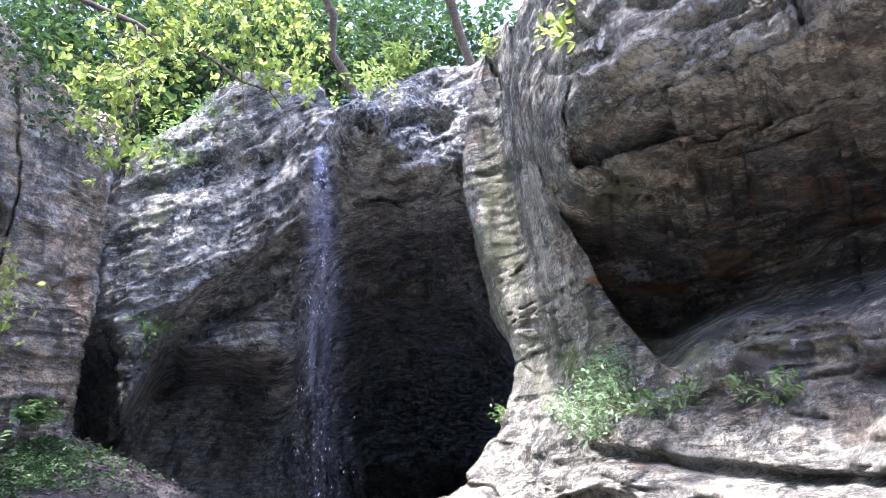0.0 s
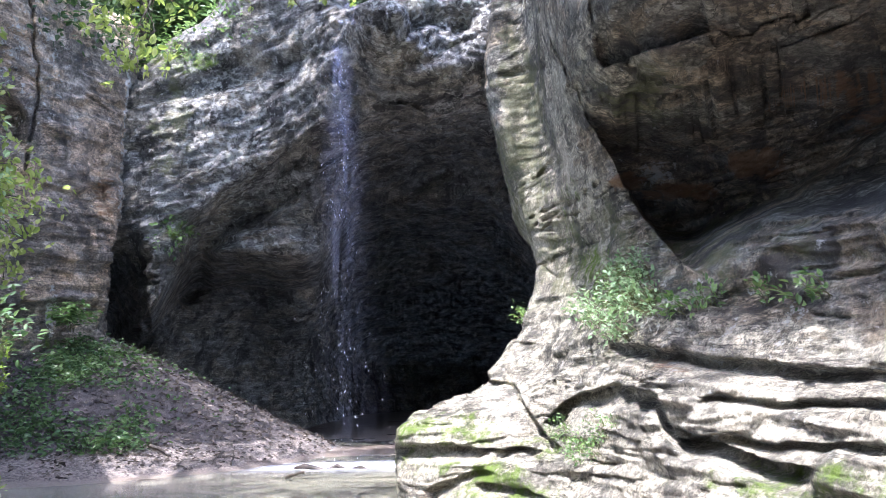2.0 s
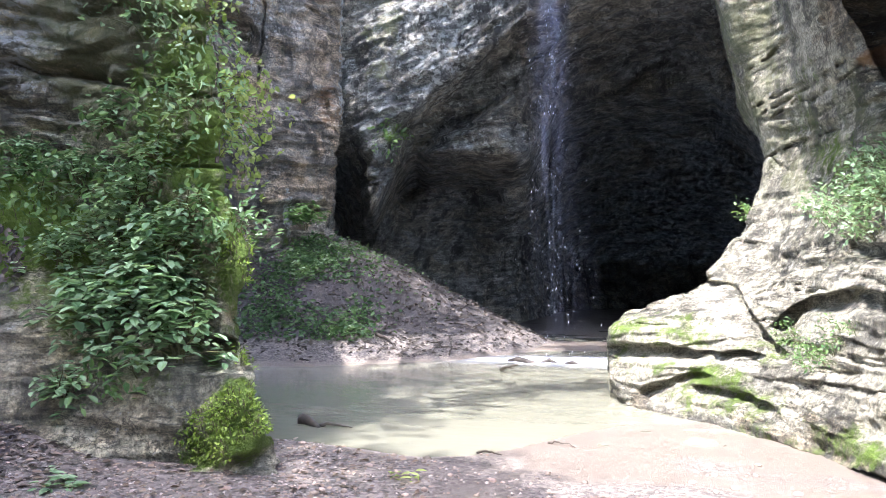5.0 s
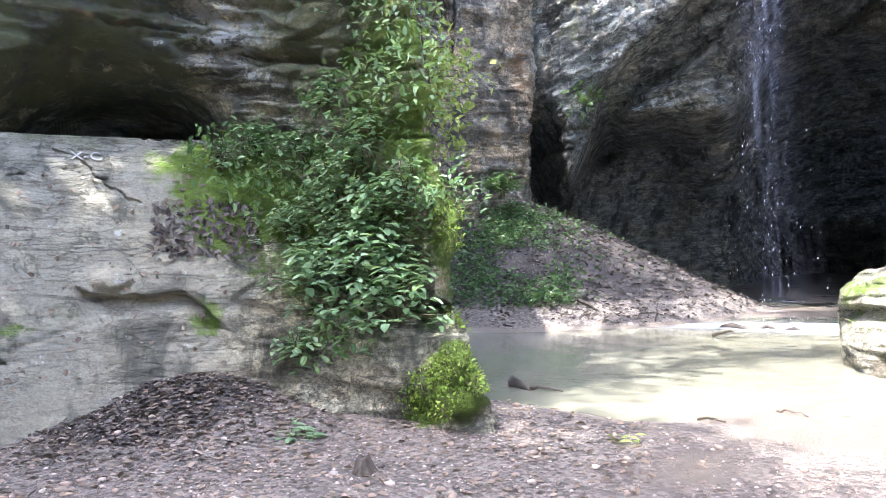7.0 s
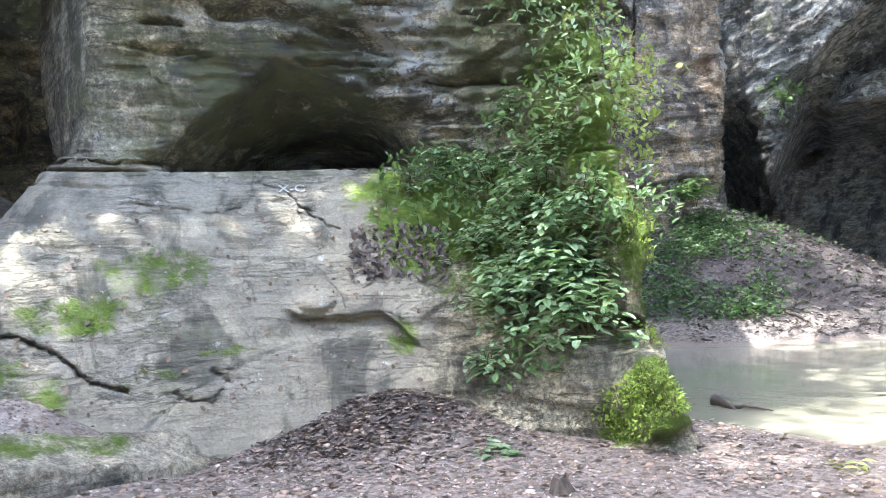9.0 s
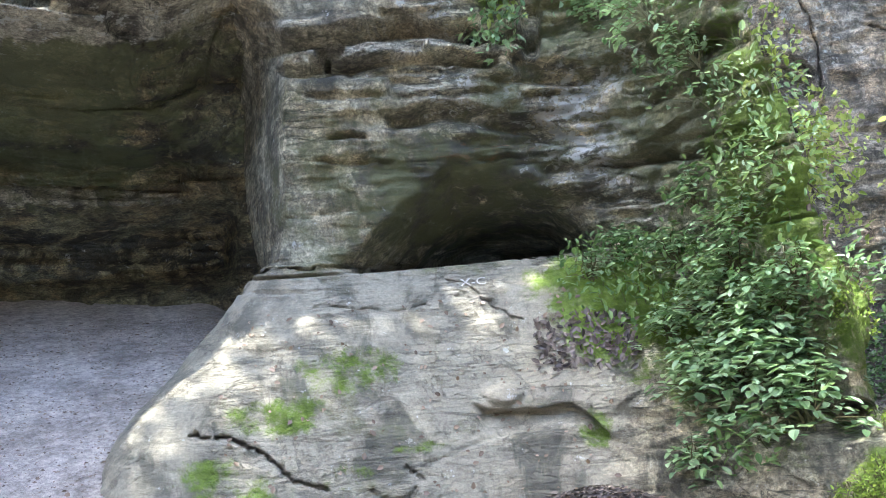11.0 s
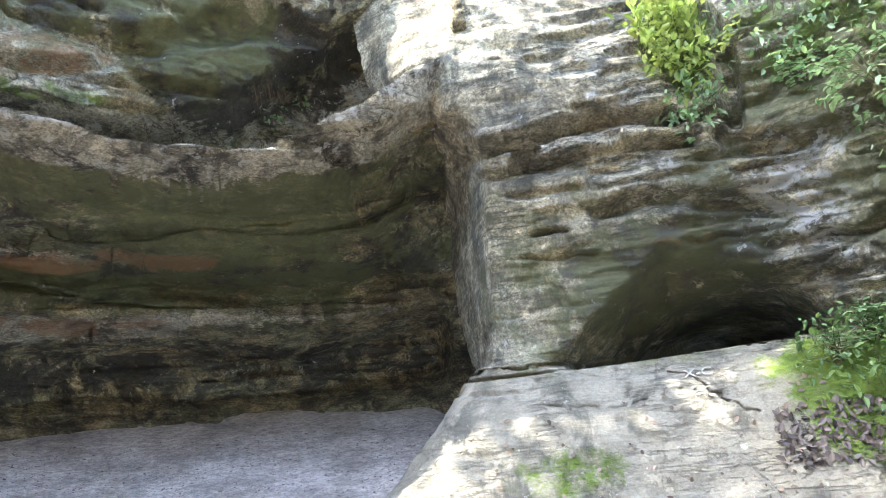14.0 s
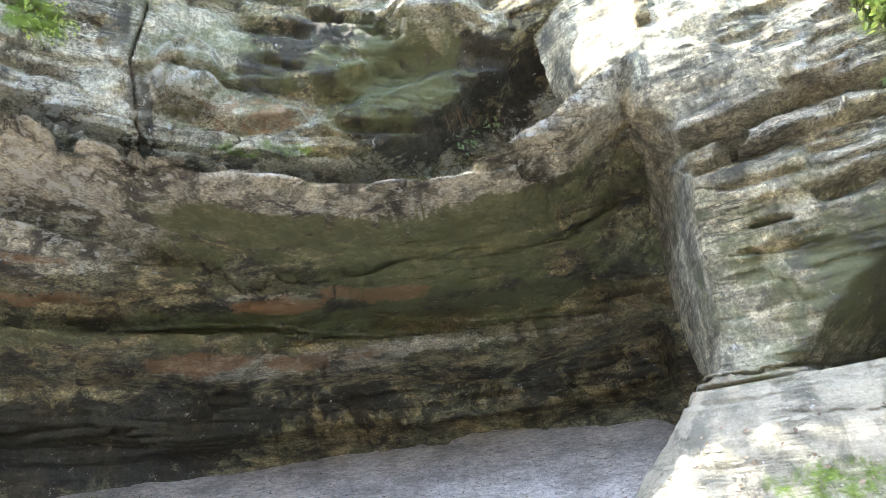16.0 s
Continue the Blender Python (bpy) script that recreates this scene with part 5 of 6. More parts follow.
def creeper(key, spots, size, mat, label, seed, name="creeper", reach=0.25):
    """Leaves on thin stems over a stretch of rock: spots of (azimuth, height angle, spread, count)."""
    rng = np.random.default_rng(seed)
    at, _ = spot(key, spots[0][0], spots[0][1])
    base = thing(name, Vector(at), label, "plant")
    pos, way, stems = [], [], []
    for az, el, wide, count in spots:
        p, n = WALLS[key]
        a, e, _ = place(p)
        q = ((a - az) / wide) ** 2 + ((e - el) / (wide * 0.8)) ** 2
        ids = np.argwhere(q < 1)
        if not len(ids):
            continue
        pick = ids[rng.integers(0, len(ids), count)]
        pp, nn = p[pick[:, 0], pick[:, 1]], n[pick[:, 0], pick[:, 1]]
        off = rng.uniform(0.02, reach, (count, 1))
        pos.append(pp + nn * off + np.array([0, 0, 0.1]) * off)
        way.append(nn + rng.normal(size=nn.shape) * 0.7)
        stems += [tube(bend(pp[i], pp[i] + nn[i] * off[i], 0.03, 4, i), 0.005, 0.002, 3) for i in range(0, count, 6)]
    pos, way = np.concatenate(pos), np.concatenate(way)
    v, f = leaves(pos, way, np.array([0, 0, 1.0]) + rng.normal(size=pos.shape) * 0.4, size * rng.uniform(0.5, 1.2, len(pos)), 0.6)
    part("foliage", mesh_of("foliage", v, f, mat), base)["kind"] = "stuff"
    v, f = joined(stems)
    part("stem", mesh_of("stem", v, f, STEM), base)["kind"] = "stuff"


creeper("cliff_near", [(-33, 4, 3, 130), (-38, 6, 5, 260), (-44, 4.5, 4, 260), (-36, 13, 4, 200), (-47.5, 6.5, 3.5, 260), (-38, 0, 5, 260), (-38, 10, 5, 160), (-40, -6.5, 2.5, 120)], 0.095, LEAF_COVER, "low creeping leaves over the mossy rock", 31, reach=0.22)
creeper("cliff_near", [(-34.5, 13, 2.5, 200), (-35.5, 18, 2.2, 160), (-32.2, 4, 1.5, 120)], 0.075, LEAF_SHRUB, "leafy vine over the corner of the promontory", 38, "vine", 0.3)
creeper("cliff_near", [(-31.5, -9, 2.4, 1100), (-33.5, -10.5, 2.4, 800), (-30.6, -5, 1.4, 160), (-31.2, 2, 2, 260)], 0.034, LEAF_MOSS, "bright moss and liverwort on the wet toe of rock", 32, "moss", 0.05)
creeper("cliff_near", [(-54.4, 30.5, 2.3, 800), (-53, 28.5, 1.8, 350)], 0.12, LEAF_BRIGHT, "sunlit lime-green bush on the upper ledge", 33, "bush", 0.45)
creeper("cliff_near", [(-53.4, 25, 1.8, 200)], 0.11, LEAF_SHRUB, "small leafy plant on a rock ledge", 34, reach=0.3)
creeper("cliff_near", [(-47, 28, 4, 160), (-41, 27, 5, 160), (-39, 20, 4, 90)], 0.10, LEAF_SHRUB, "ferns and leaves hanging on the green cliff", 35, reach=0.35)
creeper("cliff_alcove", [(-87.5, 29.6, 0.9, 34), (-84.8, 29.8, 0.6, 16)], 0.09, LEAF_SHRUB, "small plant on the curved ledge", 36, "ledge_plant", 0.25)
creeper("cliff_alcove", [(-120.5, 37, 2.2, 140)], 0.07, LEAF_BRIGHT, "patch of green moss and leaves high in the alcove", 37, "moss", 0.12)
creeper("cliff_right", [(13.8, 7.6, 1.1, 260), (13.2, 5.6, 1.4, 380), (10.8, 4.6, 1.3, 240), (14.6, 5.2, 1.0, 160), (12.6, 3.6, 1.0, 140)], 0.065, LEAF_SHRUB, "sunlit leafy plants on the rock ledge", 41, reach=0.35)
creeper("cliff_right", [(16.6, 5.0, 0.8, 60), (18.2, 5.2, 0.7, 50), (19.5, 5.1, 0.4, 18), (22.6, 5.3, 0.5, 34), (26.2, 5.6, 0.7, 50), (24.6, 5.3, 0.4, 18)], 0.085, LEAF_COVER, "row of small plants along the ledge", 42, reach=0.25)
creeper("cliff_right", [(5.2, 5.0, 0.7, 46)], 0.11, LEAF_COVER, "small plant at the cave edge", 43, reach=0.25)
creeper("cliff_right", [(9.2, -4.8, 1.4, 260), (7.6, -3.4, 1.0, 120), (11, -3.2, 1.2, 90)], 0.045, LEAF_COVER, "grass and small leaves in a rock hollow", 44, "grass_tuft", 0.12)
creeper("cliff_right", [(12.7, 33, 1.2, 60), (5.5, 32.5, 1.0, 60)], 0.14, LEAF_BRIGHT, "ferns hanging from the cap rock", 45, "fern", 0.3)
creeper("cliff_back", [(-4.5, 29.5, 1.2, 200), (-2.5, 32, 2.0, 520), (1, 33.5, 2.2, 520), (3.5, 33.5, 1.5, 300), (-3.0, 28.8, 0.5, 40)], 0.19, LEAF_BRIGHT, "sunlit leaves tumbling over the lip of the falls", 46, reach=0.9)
creeper("cliff_back", [(-20.5, 24.5, 2.0, 160), (-17, 26.5, 2.0, 120), (-20.9, 11.8, 1.0, 60), (-21.5, 10.8, 0.8, 30)], 0.16, LEAF_COVER, "green plants on the damp ledges", 47, reach=0.3)
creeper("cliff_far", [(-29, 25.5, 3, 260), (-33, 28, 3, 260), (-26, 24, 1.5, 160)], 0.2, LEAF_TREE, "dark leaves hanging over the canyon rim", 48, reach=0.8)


def overhanging_tree():
    """A tree on the near rim whose bough hangs into the canyon."""
    rng = np.random.default_rng(71)
    foot_at = polar(np.array(-40.0), np.array(11.0), np.array(9.6))
    base = thing("tree", Vector(foot_at), "rim tree with a bough of backlit lime-green leaves", "tree")
    crotch = foot_at + np.array([0.6, 0.2, 2.2])
    v, f = tube(bend(foot_at, foot_at + np.array([0.5, 0.3, 6]), 0, 9, 3, 0.02), 0.2, 0.09, 9, 0.06)
    part("trunk", mesh_of("trunk", v, f, BARK, True), base)
    def at(az, el, r):
        return polar(np.array(float(az)), np.array(float(r)), MZ + r * np.tan(np.radians(el)))
    tips = [(-11, 30, 8.8), (-10, 33, 9.2), (-14.5, 32.5, 8.6), (-17.5, 34.5, 8.4), (-20.5, 33.5, 8.2), (-13, 35.5, 9), (-22, 35.5, 8.2), (-18, 37, 8.6), (-25, 25.5, 7.8), (-24.3, 23.5, 7.7), (-26.2, 27.0, 7.8), (-24.4, 28, 7.8), (-15, 34, 8.6), (-20, 36.5, 8.4), (-11.5, 31.5, 8.9), (-15.5, 36, 8.8), (-22.5, 31.5, 8.0)]
    main = np.concatenate([bend(crotch, at(-30, 33.5, 8.4), 0.4, 6, 5, 0.02), bend(at(-24, 32.5, 8.3), at(-12, 28, 8.9), 0.12, 8, 6, 0.02)])
    boughs = [tube(main, 0.055, 0.008, 6)]
    second = np.concatenate([bend(crotch, at(-33, 36, 8.2), 0.3, 6, 8, 0.02), bend(at(-27, 36.2, 8.2), at(-11, 35.5, 9.1), 0.1, 8, 9, 0.02)])
    boughs.append(tube(second, 0.045, 0.008, 6))
    ends, ways = [], []
    line = np.concatenate([main[5:], second[5:]])
    for i, tip in enumerate(tips):
        e = at(*tip)
        start = line[np.argmin(np.linalg.norm(line - e, axis=1))]
        twig = bend(start, e, 0.05, 6, 20 + i, 0.05)
        boughs.append(tube(twig, 0.014, 0.004, 4))
        for j in range(34):
            q = twig[rng.integers(2, 6)] + rng.normal(size=3) * np.array([0.27, 0.27, 0.15])
            ends.append(q)
            ways.append(rng.normal(size=3) * np.array([1, 1, 0.3]))
            if j % 5 == 0:
                boughs.append(tube(bend(twig[3], q, 0.02, 4, j), 0.005, 0.002, 3))
    for k in range(12):  # bare hanging twigs
        q = line[rng.integers(0, len(line))]
        boughs.append(tube(bend(q, q + np.array([rng.normal() * 0.3, rng.normal() * 0.2, -rng.uniform(0.4, 1.1)]), 0, 6, k, 0.05), 0.005, 0.002, 3))
    v, f = joined(boughs)
    part("bough", mesh_of("bough", v, f, BARK, True), base)["kind"] = "stuff"
    v, f = rosettes(np.array(ends), np.array(ways), 7, np.full(len(ends) * 7, 0.092), 1.0, 0.5, 72, 0.75)
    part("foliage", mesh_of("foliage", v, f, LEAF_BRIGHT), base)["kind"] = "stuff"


overhanging_tree()


def hanging_vine():
    """A sapling that leans out from the edge of the promontory."""
    rng = np.random.default_rng(81)
    at, out = spot("cliff_near", -33.5, 9)
    base = thing("sapling", Vector(at), "thin sapling with sunlit yellow-green leaves on the promontory edge", "plant")
    def at2(az, el, r):
        return polar(np.array(float(az)), np.array(float(r)), MZ + r * np.tan(np.radians(el)))
    tips = [(-34.4, 20, 7.4), (-34.8, 17, 7.3), (-32.5, 15.2, 7.6), (-30.4, 13.6, 7.8), (-29.9, 12.4, 7.9), (-32.2, 13, 7.6), (-31.5, 11, 7.7), (-33, 10.6, 7.5), (-32.3, 9, 7.5), (-33.6, 14.5, 7.4), (-31, 15, 7.7), (-34, 22, 7.4), (-30.3, 9.6, 7.7), (-31.5, 7.5, 7.6)]
    main = np.concatenate([bend(at, at2(-33, 13, 7.5), 0.05, 6, 2, 0.03), bend(at2(-33.4, 15, 7.4), at2(-34.4, 21, 7.4), 0, 5, 3, 0.03)])
    stems, ends, ways = [tube(main, 0.02, 0.006, 5)], [], []
    for i, tip in enumerate(tips):
        e = at2(*tip)
        twig = bend(main[np.argmin(np.linalg.norm(main - e, axis=1))], e, 0.04, 5, 40 + i)
        stems.append(tube(twig, 0.007, 0.003, 3))
        for j in range(24):
            ends.append(twig[rng.integers(1, 5)] + rng.normal(size=3) * 0.13)
            ways.append(rng.normal(size=3) * np.array([1, 1, 0.3]))
    v, f = joined(stems)
    part("stem", mesh_of("stem", v, f, BARK, True), base)
    v, f = rosettes(np.array(ends), np.array(ways), 3, np.full(len(ends) * 3, 0.075), 1.0, 0.5, 82, 0.7)
    part("foliage", mesh_of("foliage", v, f, LEAF_BRIGHT), base)["kind"] = "stuff"


hanging_vine()

# Wooded slope behind the falls
ha, hr = np.meshgrid(np.linspace(-62, 30, 120), np.linspace(26, 95, 60), indexing="ij")
hz = 10.5 + 5 * smooth(-34, -12, ha) + (hr - 26) * 0.42 + 1.2 * fbm(ha * 0.15, hr * 0.15, ha * 0, 4, 88)
tagged(sheet("hillside", polar(ha, hr, hz), simple("forest_floor", (0.02, 0.03, 0.012), (0.07, 0.10, 0.035), 1.2, 0.95, (1, 1, 1), 0.2)), "dark wooded slope above the canyon", "hillside", kind="structure")

# Trees on the rims
FOREST = [(-35, 26, 9.0), (-31, 29, 10.0), (-27, 31, 10.5), (-23.5, 28, 12.0), (-20, 31, 13.0), (-16.5, 29, 13.5), (-13, 32, 14.2), (-9.5, 31, 14.4), (-6, 33, 14.6), (-1, 31, 14.8), (4, 30, 14.8), (-25, 36, 11), (-15, 37, 14), (-6, 38, 15), (-33, 34, 10), (-19, 42, 18), (-29, 42, 15), (-10, 44, 21), (-33, 50, 18), (-23, 52, 21), (-14, 54, 25), (-4, 50, 24), (3, 46, 22), (-27, 60, 24), (-8, 60, 28), (-36, 27, 13), (-29, 31, 15.5), (-22, 33, 17), (-14, 34, 18.5), (-5, 35, 19)]
rng = np.random.default_rng(3)
for i, (az, r, z) in enumerate(FOREST):
    at = polar(np.array(float(az)), np.array(float(r)), np.array(z - 1.5))
    h = rng.uniform(9, 13)
    tree(at, h, at + np.array([rng.normal() * 0.5, -0.5, h * 0.62]), (3.2, 3.2, h * 0.36), 2000, 0.34, LEAF_TREE, "leafy green forest tree standing on the canyon rim", "trees on the rim", 200 + i)
for i, (az, r, z) in enumerate([(-33.5, 24, 10), (-29, 24.5, 10.5), (-25.5, 25, 11), (-19.5, 26, 13.2), (-14.5, 25, 13.6), (-10.5, 26, 13.6), (-7, 27, 14)]):
    at = polar(np.array(float(az)), np.array(float(r)), np.array(z - 0.6))
    shrub(at, (0, -0.5, 1), 2.4, 130, 0.4, LEAF_TREE, "leafy bush at the edge of the wooded rim", "bushes on the rim", 260 + i, "bush", 6)
# Unseen crowns added over the canyon to block the sun from the beach, the apron and the mound
for i, (foot_at, crown, r, count) in enumerate([
    ((-9.6, -5.5, 10), (-7.6, -2.6, 15.5), (1.5, 2.8, 1.3), 7000), ((-12, -7, 10), (-9.6, -6.6, 15.5), (2.9, 1.8, 1.3), 2600),
    ((-12, 9, 9), (-6.4, 5.3, 15.5), (2.0, 1.3, 1.0), 900), ((-13, 10, 10), (-7.4, 9.7, 15.5), (4.2, 2.4, 1.3), 2200),
    ((-14, 12, 11), (-10.6, 12.7, 18), (4.2, 3.0, 1.6), 3200), ((-11, 7, 9.2), (-7.2, 1.8, 15.5), (2.2, 1.5, 1.0), 2000), ((-3, 25, 15.4), (-4.8, 15.5, 19), (3.4, 2.6, 1.6), 3600),
    ((6, 8, 9.5), (3.2, 3.7, 11.4), (1.6, 1.5, 0.9), 2200), ((6, 3, 9.5), (1.5, 1.8, 15.5), (1.3, 0.9, 0.8), 1500), ((2, 24, 15), (-2.6, 11.3, 16), (2.3, 1.6, 1.1), 2600), ((-9, -7, 10), (-4.6, -2.3, 15.5), (2.0, 1.8, 1.0), 2800)]):
    tree(foot_at, 9, crown, r, count, 0.26, LEAF_TREE, "leafy tree with an unseen crown, added to shade the canyon", "trees over the canyon", 300 + i)


# ---- green cover on the mound ----
def mound_cover():
    rng = np.random.default_rng(51)
    n = 14000
    a = rng.normal(-26.0, 3.4, n)
    r = rng.uniform(14.6, 20.8, n)
    x, y = MX + r * np.sin(np.radians(a)), MY + r * np.cos(np.radians(a))
    z = floor_height(x, y)
    keep = (z > 0.45) & (rng.uniform(size=n) < smooth(-0.5, 0.5, fbm(x * 0.9, y * 0.9, x * 0, 3, 61)) * (1 - 0.7 * smooth(-26, -20, a)))
    p = np.stack([x, y, z + rng.uniform(0.02, 0.16, n)], -1)[keep]
    v, f = leaves(p, rng.normal(size=p.shape) * np.array([1, 1, 0.3]), np.array([0, 0, 1.0]) + rng.normal(size=p.shape) * 0.8, rng.uniform(0.06, 0.15, len(p)), 0.7)
    tagged(new("ground_cover", mesh_of("ground_cover", v, f, LEAF_GROUND)), "low green plants covering the earth mound", "plants", kind="stuff")
    at = polar(np.array(-27.3), np.array(19.6), np.array(3.05))
    shrub(at, (0, -1, 1), 0.75, 70, 0.16, LEAF_COVER, "small green bush on top of the mound", "", 52, "bush")


mound_cover()


# ---- water falling ----
def waterfall():
    rng = np.random.default_rng(91)
    lip = polar(np.array(-8.9), np.array(16.1), MZ + 16.1 * np.tan(np.radians(25.4)))
    base = thing("waterfall", Vector((lip[0], lip[1], 0.05)), "thin bluish veil of falling water with scattered drops", "waterfall")
    away = unit(-(lip - np.array([MX, MY, lip[2]])) * np.array([1, 1, 0]))
    side = np.array([away[1], -away[0], 0]) * -1
    nu, nv = 26, 70
    t = np.linspace(0, 1, nv)
    fall = lip[2] - 0.05
    for layer, (shift, width, gain) in enumerate(((0.0, 0.38, 0.95), (0.12, 0.62, 0.5), (0.26, 0.95, 0.32))):
        u = np.linspace(-1, 1, nu)
        U, T = np.meshgrid(u, t, indexing="ij")
        drop = T**1.0
        spread = (0.25 + 0.75 * np.sqrt(T)) * width
        out = (0.55 + shift) * np.sqrt(T)
        q = lip + side * (U * spread)[..., None] + away * (out + 0.05 * np.sin(U * 7 + layer))[..., None] + side * (0.18 * T)[..., None]
        q[..., 2] = lip[2] - fall * drop
        thick = np.clip(1 - U**2, 0, 1) * gain * (0.09 + 1.4 * np.exp(-T * 3.4))
        ob = sheet("veil", q, FALL, {"thick": thick})
        ob.parent = base
        ob.matrix_parent_inverse = base.matrix_world.inverted()
    n = 280
    tt = rng.uniform(0.05, 1, n)
    pos = lip + side * (rng.normal(size=n) * (0.14 + 0.32 * tt))[:, None] + away * (0.3 + 0.5 * np.sqrt(tt) + rng.normal(size=n) * 0.2)[:, None]
    pos[:, 2] = lip[2] - fall * tt
    oct_v = np.array([[1, 0, 0], [-1, 0, 0], [0, 1, 0], [0, -1, 0], [0, 0, 1], [0, 0, -1]], float)
    oct_f = np.array([[0, 2, 4], [2, 1, 4], [1, 3, 4], [3, 0, 4], [2, 0, 5], [1, 2, 5], [3, 1, 5], [0, 3, 5]])
    s = rng.uniform(0.004, 0.009, (n, 1, 1)) * np.array([1, 1, 3.4])
    v = (pos[:, None] + oct_v * s).reshape(-1, 3)
    f = (oct_f[None] + np.arange(n)[:, None, None] * 6).reshape(-1, 3).tolist()
    ob = part("drops", mesh_of("drops", v, f, DROP), base, "scattered falling drops")
    ob["kind"] = "stuff"
    # the run over the rock above the lip
    p, nrm = WALLS["cliff_back"]
    run = []
    for az, el in zip(np.linspace(-5.9, -8.9, 14), np.linspace(31.9, 25.6, 14)):
        q, nn = spot("cliff_back", az, el)
        row = [q + nn * 0.06 + side * w for w in (-0.22, -0.1, 0.0, 0.1, 0.22)]
        run.append(row)
    run = np.swapaxes(spline(np.array(run), 60, 0), 0, 1)
    ob = sheet("cascade", run, FALL, {"thick": np.full(run.shape[:2], 1.5)})
    ob.parent = base
    ob.matrix_parent_inverse = base.matrix_world.inverted()
    ob["label"] = "white water running down the rock chute"


waterfall()


# ---- small things on the floor ----
def lump(seed, flat=0.6, n=2, rough=0.18):
    bm = bmesh.new()
    bmesh.ops.create_icosphere(bm, subdivisions=n, radius=1)
    for v in bm.verts:
        k = 1 + rough * 2 * noise.noise(v.co * 1.3 + Vector((seed * 3.1, 0, 0)))
        v.co = Vector((v.co.x * k, v.co.y * k * 0.8, v.co.z * k * flat))
    me = bpy.data.meshes.new("stone")
    bm.to_mesh(me)
    bm.free()
    me.polygons.foreach_set("use_smooth", np.ones(len(me.polygons), dtype=bool))
    return me


def on_floor(az, r):
    x, y = MX + r * math.sin(radians(az)), MY + r * math.cos(radians(az))
    return x, y, float(floor_height(np.array([x]), np.array([y]))[0])


def log(az0, r0, az1, r1, lift, g0, g1, name, label, mat, seed, sink=0.0):
    a, b = np.array(on_floor(az0, r0)), np.array(on_floor(az1, r1))
    a[2], b[2] = max(a[2], WATER_Z) + g0 - sink, max(b[2], WATER_Z) + g1 - sink + lift
    v, f = tube(bend(a, b, 0.02, 9, seed, 0.02), g0, g1, 8, 0.12, seed)
    ob = new(name, mesh_of(name, v, f, mat, True))
    return tagged(ob, label, "driftwood")


log(-27.3, 8.6, -26.0, 8.3, 0.0, 0.07, 0.02, "log", "dark wet log lying in the shallow pool", WOOD_WET, 1, 0.03)
log(-26.0, 8.35, -23.6, 8.2, 0.0, 0.022, 0.008, "stick", "thin wet stick in the shallow pool", WOOD_WET, 2, 0.005)
log(-12.6, 13.6, -11.4, 13.0, 0.15, 0.03, 0.02, "stick", "dark stick poking out of the pool", WOOD_WET, 3)
log(-12, 15.3, -6, 14.9, 0.0, 0.05, 0.03, "log", "half-sunken dark log by the splash", WOOD_WET, 4, 0.05)
log(-14.2, 6.9, -12.4, 6.7, 0.0, 0.012, 0.006, "stick", "thin stick on the wet sand", WOOD_WET, 5)
log(-9, 7.3, -7, 7.2, 0.0, 0.01, 0.005, "stick", "thin stick on the wet sand", WOOD_WET, 6)
log(-22, 15.9, -20.6, 15.7, 0.0, 0.04, 0.02, "branch", "broken branch at the foot of the mound", BARK, 7)


def stump():
    x, y, z = on_floor(-39.0, 5.0)
    bm = bmesh.new()
    bmesh.ops.create_cone(bm, cap_ends=True, segments=12, radius1=0.09, radius2=0.045, depth=0.12)
    bmesh.ops.subdivide_edges(bm, edges=bm.edges[:], cuts=2)
    for v in bm.verts:
        k = noise.noise(v.co * 14)
        v.co = Vector((v.co.x * (1 + 0.5 * k), v.co.y * (1 + 0.5 * k), v.co.z + (0.07 * noise.noise(Vector((v.co.x, v.co.y, 0)) * 22) if v.co.z > 0.03 else 0)))
    me = bpy.data.meshes.new("stump")
    bm.to_mesh(me)
    bm.free()
    me.materials.append(BARK)
    ob = new("stump", me)
    ob.location = (x, y, z + 0.04)
    tagged(ob, "small broken brown stump in the gravel", "stump")


stump()


def sprig(az, r, n, size, mat, label, seed):
    x, y, z = on_floor(az, r)
    rng = np.random.default_rng(seed)
    ends = np.array([x, y, z + 0.03]) + rng.normal(size=(n, 3)) * np.array([0.12, 0.12, 0.02])
    v, f = rosettes(ends, np.tile([0, 0, 1.0], (n, 1)), 5, np.full(n * 5, size), 1, 0.3, seed)
    tagged(new("fallen_sprig", mesh_of("fallen_sprig", v, f, mat)), label, "leaves", kind="stuff")


sprig(-19.6, 5.7, 6, 0.09, LEAF_BRIGHT, "fallen green leaves on the gravel", 1)
sprig(-43.5, 5.9, 12, 0.12, LEAF_SHRUB, "low green seedling at the edge of the gravel", 2)
sprig(-79.5, 6.4, 10, 0.07, LEAF_COVER, "small green plant on the alcove floor", 3)


